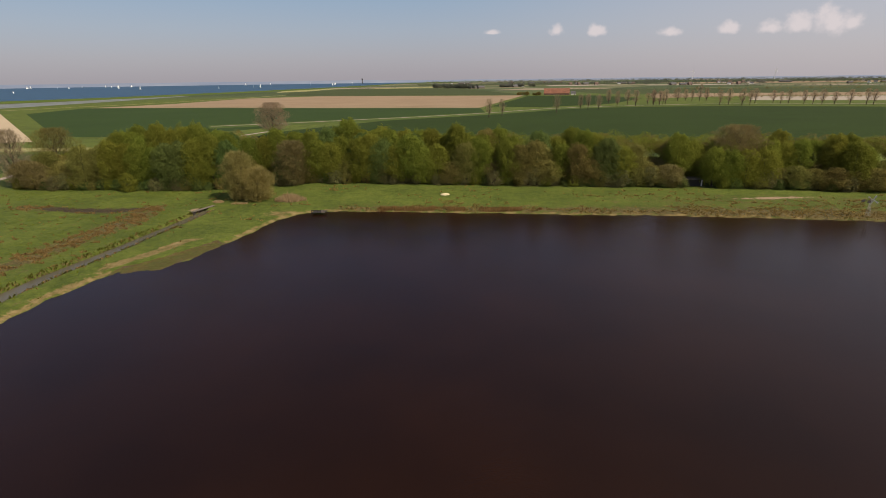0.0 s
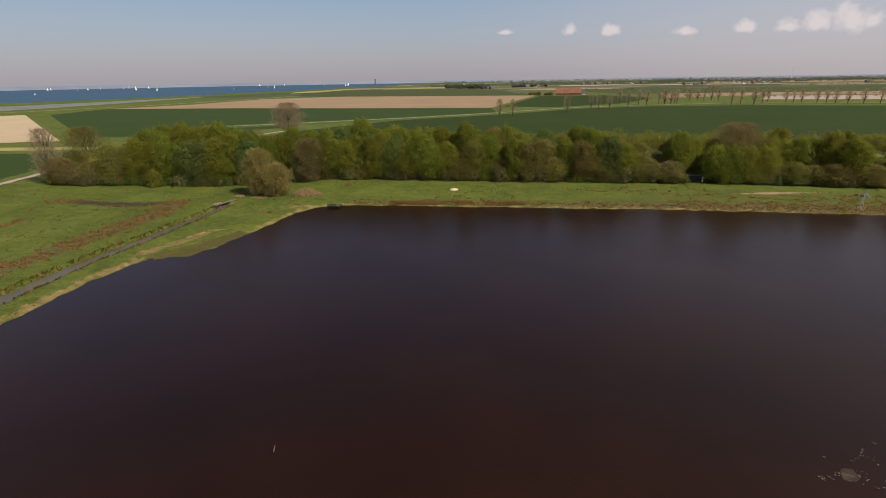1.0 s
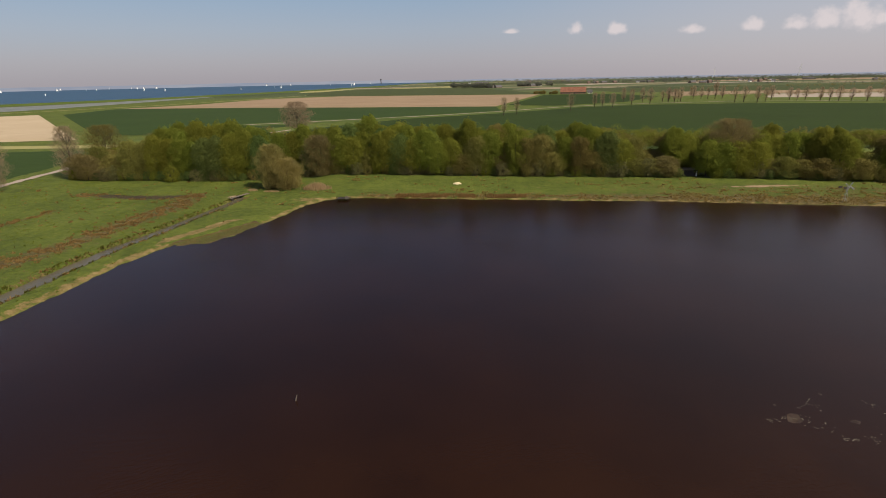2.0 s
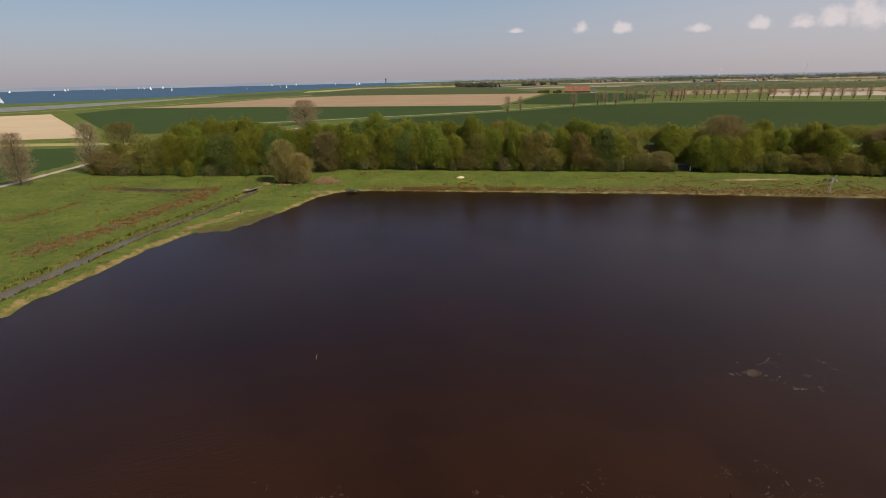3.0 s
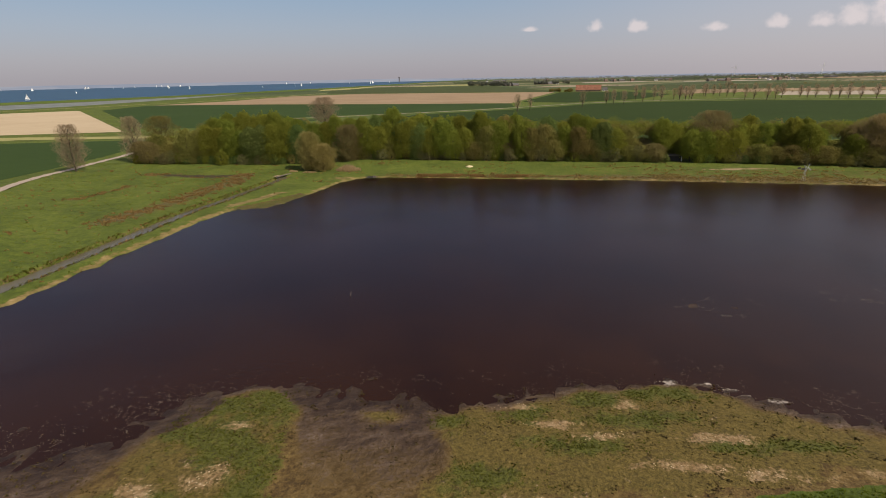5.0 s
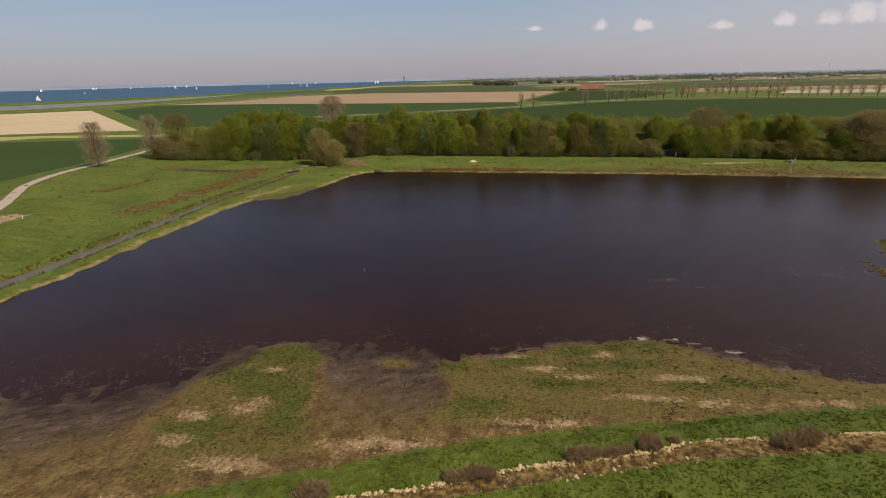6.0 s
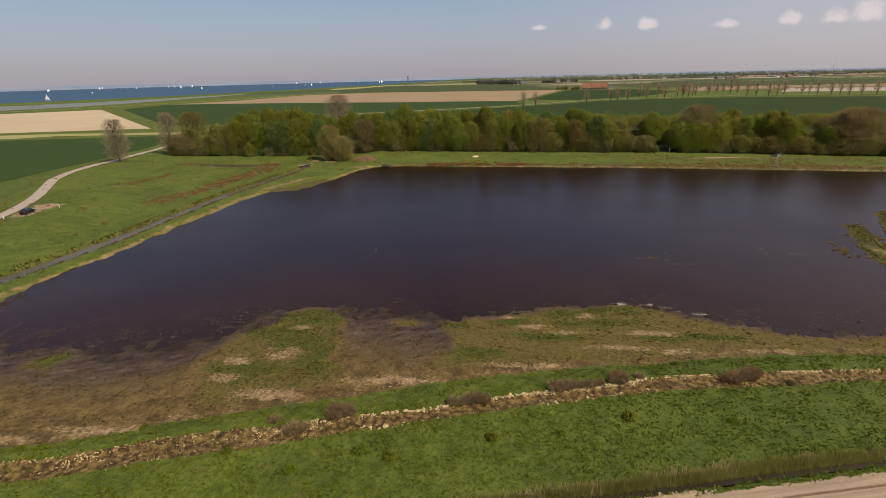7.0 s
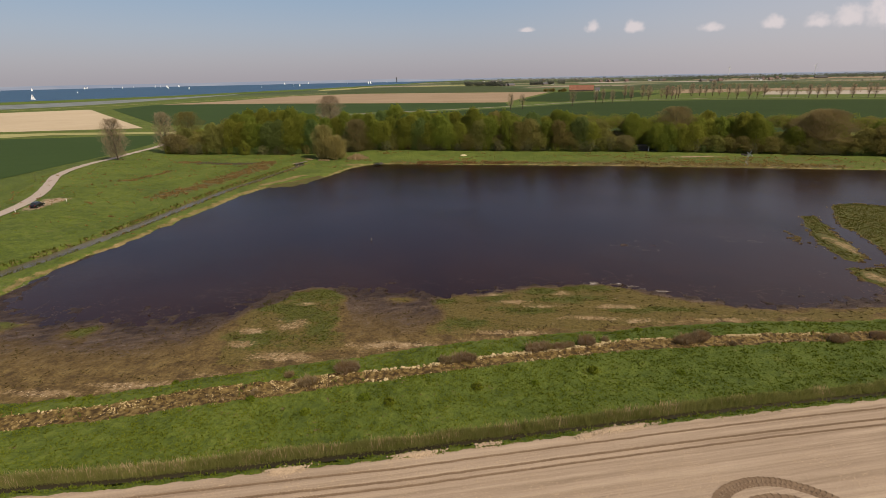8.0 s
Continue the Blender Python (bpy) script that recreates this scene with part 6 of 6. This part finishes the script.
# ---- the road ----
def car():
    """A parked dark saloon, built round its side profile."""
    ob = thing("car", "parked black saloon car beside the road", "car", at=(-117.0, 58.6, height(-117.0, 58.6) + 0.02), turn=100)
    lower = [(-2.15, 0.35), (-2.2, 0.62), (-2.05, 0.88), (-1.2, 0.94), (0.95, 0.92), (1.9, 0.78), (2.18, 0.58), (2.15, 0.33), (0, 0.26)]
    upper = [(-1.75, 0.9), (-1.1, 1.36), (-0.2, 1.43), (0.45, 1.38), (1.15, 0.9)]

    def shell(prof, w0, w1):
        bm = bmesh.new()
        rings = []
        for yy, k in ((-w0, 0.94), (-w0 * 0.86, 1.0), (w0 * 0.86, 1.0), (w0, 0.94)):
            rings.append([bm.verts.new((px * (k if abs(yy) == w0 else 1), yy if pz < 0.95 else yy * w1, pz)) for px, pz in prof])
        n = len(prof)
        for a, b in zip(rings, rings[1:]):
            for i in range(n):
                bm.faces.new((a[i], a[(i + 1) % n], b[(i + 1) % n], b[i]))
        bm.faces.new(rings[0][::-1])
        bm.faces.new(rings[-1])
        bmesh.ops.recalc_face_normals(bm, faces=bm.faces[:])
        bmesh.ops.bevel(bm, geom=bm.edges[:], offset=0.04, segments=2, affect="EDGES")
        return bm

    part("body", shell(lower, 0.88, 1.0), M_CARPAINT, ob)
    part("cabin", shell(upper, 0.82, 0.8), M_GLASS, ob, "dark tinted window glass")
    s = Soup()
    s.box((-1.1, -0.58, 1.38), (0.45, 0.58, 1.45))
    part("roof", s.mesh("roof", M_CARPAINT), M_CARPAINT, ob)
    for wx in (-1.35, 1.38):
        for wy in (-0.82, 0.82):
            bm = bmesh.new()
            bmesh.ops.create_cone(bm, cap_ends=True, segments=20, radius1=0.32, radius2=0.32, depth=0.2, matrix=Matrix.Translation((wx, wy, 0.32)) @ Matrix.Rotation(math.pi / 2, 4, "X"))
            bmesh.ops.bevel(bm, geom=bm.edges[:], offset=0.025, segments=1, affect="EDGES")
            wheel = part("wheel", bm, M_TYRE, ob)
            bm = bmesh.new()
            bmesh.ops.create_cone(bm, cap_ends=True, segments=16, radius1=0.2, radius2=0.17, depth=0.22, matrix=Matrix.Translation((wx, wy, 0.32)) @ Matrix.Rotation(math.pi / 2, 4, "X"))
            part("rim", bm, M_STEEL, wheel, "silver wheel rim")
    for wy in (-0.62, 0.62):
        s = Soup()
        s.box((2.06, wy - 0.18, 0.58), (2.17, wy + 0.18, 0.72))
        part("headlight", s.mesh("headlight", M_LAMP), M_LAMP, ob, "clear headlight")
        s = Soup()
        s.box((-2.18, wy - 0.18, 0.66), (-2.08, wy + 0.18, 0.82))
        part("tail_light", s.mesh("tail_light", M_REDLAMP), M_REDLAMP, ob, "red tail light")


def marker_post(x, y, red=False):
    ob = thing("marker_post", "short white roadside marker post" if not red else "short red and white roadside marker post", "marker post", "marker posts along the road", at=(x, y, height(x, y)))
    s = Soup()
    s.box((-0.07, -0.05, -0.1), (0.07, 0.05, 0.78))
    part("post", s.mesh("post", M_RENDER), M_RENDER, ob)
    s = Soup()
    s.box((-0.075, -0.055, 0.78), (0.075, 0.055, 0.98))
    part("cap", s.mesh("cap", M_REDLAMP if red else M_RENDER), M_REDLAMP if red else M_RENDER, ob)
    return ob


car()
marker_post(-118.2, 52.5)
marker_post(-115.0, 67.0)
marker_post(-119.5, 44.5, True)
sap = bare_tree("young bare sapling beside the road", "", 640, 3.6, 1.1, 0.8, 500, 0, L_OLIVE, 0.3, 7, 3, 0.05)
sap.matrix_basis = placed(-150, 98, 0.4)

# ---- farms, villages and woods of the polder ----
def house(label, w, d, wall, ridge, wall_mat, roof_mat, group="", name="house", chimney=True):
    """Walls with gable ends, a pitched roof with eaves, windows and a door."""
    ob = thing(name, label, name.replace("_", " "), group)
    s = Soup()
    a, b = w / 2, d / 2
    s.add([(-a, -b, -0.3), (a, -b, -0.3), (a, b, -0.3), (-a, b, -0.3), (-a, -b, wall), (a, -b, wall), (a, b, wall), (-a, b, wall), (-a, 0, ridge - 0.15), (a, 0, ridge - 0.15)],
          [(0, 1, 5, 4), (1, 2, 6, 9, 5), (2, 3, 7, 6), (3, 0, 4, 8, 7)])
    part("wall", s.mesh("wall", wall_mat), wall_mat, ob)
    s = Soup()
    e = 0.5
    drop = (ridge - wall) / b * e
    for sg in (-1, 1):
        lo, up = (sg * (b + e), wall - drop), (0.0, ridge)
        s.add([(-a - e, lo[0], lo[1]), (a + e, lo[0], lo[1]), (a + e, 0, up[1]), (-a - e, 0, up[1]), (-a - e, lo[0], lo[1] + 0.25), (a + e, lo[0], lo[1] + 0.25), (a + e, 0, up[1] + 0.25), (-a - e, 0, up[1] + 0.25)],
              [(0, 1, 2, 3), (7, 6, 5, 4), (0, 4, 5, 1), (1, 5, 6, 2), (3, 7, 4, 0)])
    roof = part("roof", s.mesh("roof", roof_mat), roof_mat, ob)
    if chimney:
        s = Soup()
        s.box((a * 0.5, -0.4, ridge - 0.6), (a * 0.5 + 0.7, 0.4, ridge + 1.1))
        part("chimney", s.mesh("chimney", M_BRICK), M_BRICK, roof)
    n = max(2, int(w / 5))
    for i in range(n):
        px = -a + (i + 0.5) * w / n
        s = Soup()
        if i == n // 2:
            s.box((px - 0.9, -b - 0.05, 0), (px + 0.9, -b + 0.05, min(wall - 0.3, 2.6)))
            part("door", s.mesh("door", M_DARKWOOD), M_DARKWOOD, ob)
        else:
            s.box((px - 0.6, -b - 0.04, 0.9), (px + 0.6, -b + 0.05, min(wall - 0.3, 2.2)))
            part("window", s.mesh("window", M_GLASS), M_GLASS, ob)
    return ob


barn = house("long farm barn with a red tiled roof", 50, 18, 3.8, 13.0, M_BRICK, M_ROOF, "", "barn", False)
barn.matrix_basis = pose(232, 1112, 0.5, 0, 0, -14)
fh = house("white farmhouse beside the barn", 9, 8, 3.2, 7.5, M_RENDER, M_SLATE, "", "house")
fh.matrix_basis = pose(264, 1105, 0.5, 0, 0, -14)

VILLAGE = "houses of the far villages"
protos = [house("far brick house with a dark red tiled roof", 12, 9, 4.5, 9.5, M_BRICK, M_OLDROOF, VILLAGE), house("far white house with a dark roof", 13, 9, 4.5, 9, M_RENDER, M_SLATE, VILLAGE), house("far farm shed with a dark roof", 26, 14, 4.5, 9.5, M_WOOD, M_SLATE, VILLAGE, "house", False)]
rng = np.random.RandomState(33)
spots = []
for cx, cy, n, sx, sy in [(118, 1850, 4, 26, 30), (265, 2050, 7, 40, 40), (700, 2450, 9, 150, 60), (1000, 2080, 8, 160, 40), (1450, 2500, 12, 240, 80), (1700, 2100, 9, 200, 60), (2200, 2600, 10, 260, 60), (560, 3200, 8, 240, 80), (60, 3300, 5, 120, 60)]:
    for i in range(n):
        spots.append((cx + rng.uniform(-sx, sx), cy + rng.uniform(-sy, sy), int(rng.choice([0, 1, 2, 2])), rng.uniform(-0.6, 0.6), rng.uniform(0.85, 1.2), 1.0))
scatter(protos, spots)


def far_wood(label, x0, y0, x1, y1, depth, h, n, material, bare=0.0):
    """A distant stand of trees: many leaf clumps massed into uneven crowns."""
    r = np.random.RandomState(int(abs(x0 * 7 + y0 * 3)) % 9999)
    trees = max(3, int(math.hypot(x1 - x0, y1 - y0) / 6))
    t = r.uniform(0, 1, trees)
    cx, cy = x0 + (x1 - x0) * t + r.uniform(-depth, depth, trees), y0 + (y1 - y0) * t + r.uniform(-depth, depth, trees)
    hh = h * r.uniform(0.6, 1.0, trees)
    k = r.randint(0, trees, n)
    d = r.normal(size=(n, 3))
    d /= np.linalg.norm(d, axis=1)[:, None]
    c = np.stack([cx[k], cy[k], hh[k] * 0.55], 1) + d * np.stack([hh[k] * 0.55, hh[k] * 0.55, hh[k] * 0.45], 1) * r.uniform(0.6, 1.0, (n, 1))
    v, f = leaf_quads(r, c, d, h * 0.075)
    tagged(new("far_wood", raw_mesh("far_wood", v, f, material)), label, "trees", kind="stuff")


far_wood("farm hedge and trees beside the red barn", 140, 1120, 208, 1100, 4, 9, 3200, L_OLIVE)
far_wood("dark clump of trees round a far farm", -20, 1930, 130, 1830, 18, 19, 8200, L_FARHAZE)
far_wood("clump of trees at a far hamlet", 215, 2040, 330, 2060, 22, 17, 4200, L_FARHAZE)
for i, (x0, y0, x1, y1, dp, h, n, m) in enumerate([(420, 2460, 1000, 2480, 40, 12, 3600, L_FARHAZE), (760, 2270, 1300, 2190, 25, 11, 3400, L_FARHAZE), (1200, 2480, 1900, 2350, 60, 16, 4600, L_FARHAZE), (1400, 1950, 2400, 1750, 40, 13, 4200, L_BROWN),
                                                  (300, 3100, 1200, 3000, 60, 15, 4200, L_FARHAZE), (1200, 3300, 2400, 2900, 90, 20, 5600, L_FARHAZE), (-150, 3600, 500, 3700, 60, 13, 3000, L_FARHAZE), (400, 4100, 2200, 3800, 120, 20, 6000, L_FARHAZE),
                                                  (2200, 3600, 3600, 2700, 120, 20, 6000, L_FARHAZE), (-60, 4500, 1500, 4450, 90, 18, 5000, L_FARHAZE), (1500, 4350, 3300, 3250, 90, 19, 6000, L_FARHAZE), (600, 1420, 1400, 1300, 15, 9, 2600, L_BROWN),
                                                  (900, 1700, 1900, 1500, 20, 10, 3000, L_FARHAZE), (-330, 2020, 60, 2180, 12, 6, 1600, L_FARHAZE), (1700, 1350, 2600, 1050, 30, 12, 3000, L_FARHAZE), (-420, 2600, -120, 3100, 20, 7, 1500, L_FARHAZE), (330, 1500, 700, 1460, 12, 7, 1600, L_FARHAZE), (300, 905, 880, 790, 8, 11, 2600, M_TWIG), (700, 2700, 2000, 2500, 60, 15, 6000, L_FARHAZE), (200, 2850, 1100, 2800, 50, 13, 4000, L_FARHAZE)]):
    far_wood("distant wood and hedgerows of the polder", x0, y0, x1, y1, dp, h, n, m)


def turbine():
    ob = thing("wind_turbine", "slender white wind turbine on the horizon", "wind turbine", "wind turbines")
    s = Soup()
    s.tube([(0, 0, 0), (0, 0, 30), (0, 0, 62)], [1.5, 1.1, 0.8], 10)
    part("tower", s.mesh("tower", M_RENDER), M_RENDER, ob)
    s = Soup()
    s.box((-1.4, -4, 61), (1.4, 3, 64.5))
    part("nacelle", s.mesh("nacelle", M_RENDER), M_RENDER, ob)
    for i in range(3):
        a = 0.4 + i * 2.0944
        s = Soup()
        c = Vector((0, -4.6, 62.7))
        d = Vector((math.sin(a), 0, math.cos(a)))
        s.tube([c, c + d * 6, c + d * 16, c + d * 27], [0.7, 1.0, 0.7, 0.15], 5)
        part("blade", s.mesh("blade", M_RENDER), M_RENDER, ob)
    return ob


tb = turbine()
for i, (azi, dist) in enumerate([(24.2, 4800), (30.8, 4600)]):
    m = pose(dist * math.sin(radians(azi)), dist * math.cos(radians(azi)) - 30, 0, 0, 0, 20 * i - 30)
    if i:
        copy_thing(tb, m)
    else:
        tb.matrix_basis = m

s = Soup()
s.tube([(0, 0, 0), (0, 0, 28)], [4, 4], 12)
s.tube([(0, 0, 28), (0, 0, 30), (0, 0, 36), (0, 0, 38)], [4, 6, 6, 4], 12)
tower = part("water_tower", s.mesh("water_tower", M_SLATE), M_SLATE)
tower.matrix_basis = pose(4650 * math.sin(radians(-8.1)), 4650 * math.cos(radians(-8.1)), 0)
tagged(tower, "dark concrete water tower on the far shore", "tower")


# ---- sailing boats ----
def sailboat():
    ob = thing("sailboat", "white sailing yacht under full sail on blue sea", "sailboat", "sailing boats")
    bm = bmesh.new()
    rings = []
    for t in np.linspace(0, 1, 7):
        w = 1.6 * math.sin(math.pi * (0.16 + 0.84 * t) * 0.98) ** 0.7 if t < 1 else 0.03
        xx = -5 + 10 * t
        rings.append([bm.verts.new(p) for p in ((xx, -w, 1.1 + 0.3 * t), (xx, -w * 0.8, 0.2), (xx, 0, -0.4), (xx, w * 0.8, 0.2), (xx, w, 1.1 + 0.3 * t))])
    for a, b in zip(rings, rings[1:]):
        for i in range(4):
            bm.faces.new((a[i], a[i + 1], b[i + 1], b[i]))
        bm.faces.new((a[4], a[0], b[0], b[4]))
    bm.faces.new(rings[0])
    bmesh.ops.recalc_face_normals(bm, faces=bm.faces[:])
    part("hull", bm, M_HULL, ob)
    s = Soup()
    s.tube([(0.6, 0, 1.0), (0.6, 0, 14.5)], [0.12, 0.07], 6)
    part("mast", s.mesh("mast", M_STEEL), M_STEEL, ob)
    for name, tri in (("mainsail", [(0.45, 0, 2.2), (-4.6, 0.9, 2.4), (0.5, 0, 14.2)]), ("jib", [(4.8, 0, 1.7), (0.3, 0.9, 2.0), (0.8, 0, 12.5)])):
        a, b, c = (Vector(p) for p in tri)
        s = Soup()
        v, f, n = [], [], 6
        for lay in (0.0, 0.04):
            for i in range(n + 1):
                for j in range(n + 1):
                    p = a.lerp(b, j / n).lerp(c, i / n)
                    v.append((p.x, p.y + 0.9 * math.sin(math.pi * j / n) * (1 - i / n) + lay, p.z))
        for i in range(n):
            for j in range(n):
                q = (i * (n + 1) + j, i * (n + 1) + j + 1, (i + 1) * (n + 1) + j + 1, (i + 1) * (n + 1) + j)
                f += [q, tuple(k + (n + 1) ** 2 for k in q[::-1])]
        s.add(v, f)
        part(name, s.mesh(name, M_SAIL), M_SAIL, ob)
    return ob


boat = sailboat()
BOATS = [(-1075, 1208, 1.05), (-1387, 2546, 1.1), (-991, 2921, 1.1), (-940, 2872, 1.1), (-2574, 3003, 1.1), (-1549, 1999, 0.55), (-2553, 3413, 1.2), (-2687, 3622, 1.2), (-2165, 3124, 0.9), (-2248, 3341, 0.9), (-2237, 3690, 1.2), (-2155, 3619, 1.2), (-2067, 3543, 1.2),
         (-2119, 3789, 1.1), (-1050, 2610, 0.8), (-1518, 4295, 1.2), (-1302, 4221, 1.2), (-855, 3630, 1.1), (-666, 3392, 1.2), (-715, 3732, 1.2), (-633, 3932, 1.2), (-1750, 3000, 0.8), (-3300, 3300, 1.2), (-2900, 3150, 1.1), (-3050, 2700, 0.9), (-2400, 3700, 1.0)]
for i, (bx, by, sc) in enumerate(BOATS):
    m = Matrix.LocRotScale((bx, by, 0.0), Euler((radians(6), 0, 0.4 + 2.2 * (i % 3) + 0.3 * (i % 5))), (sc, sc, sc))
    if i:
        copy_thing(boat, m)
    else:
        boat.matrix_basis = m
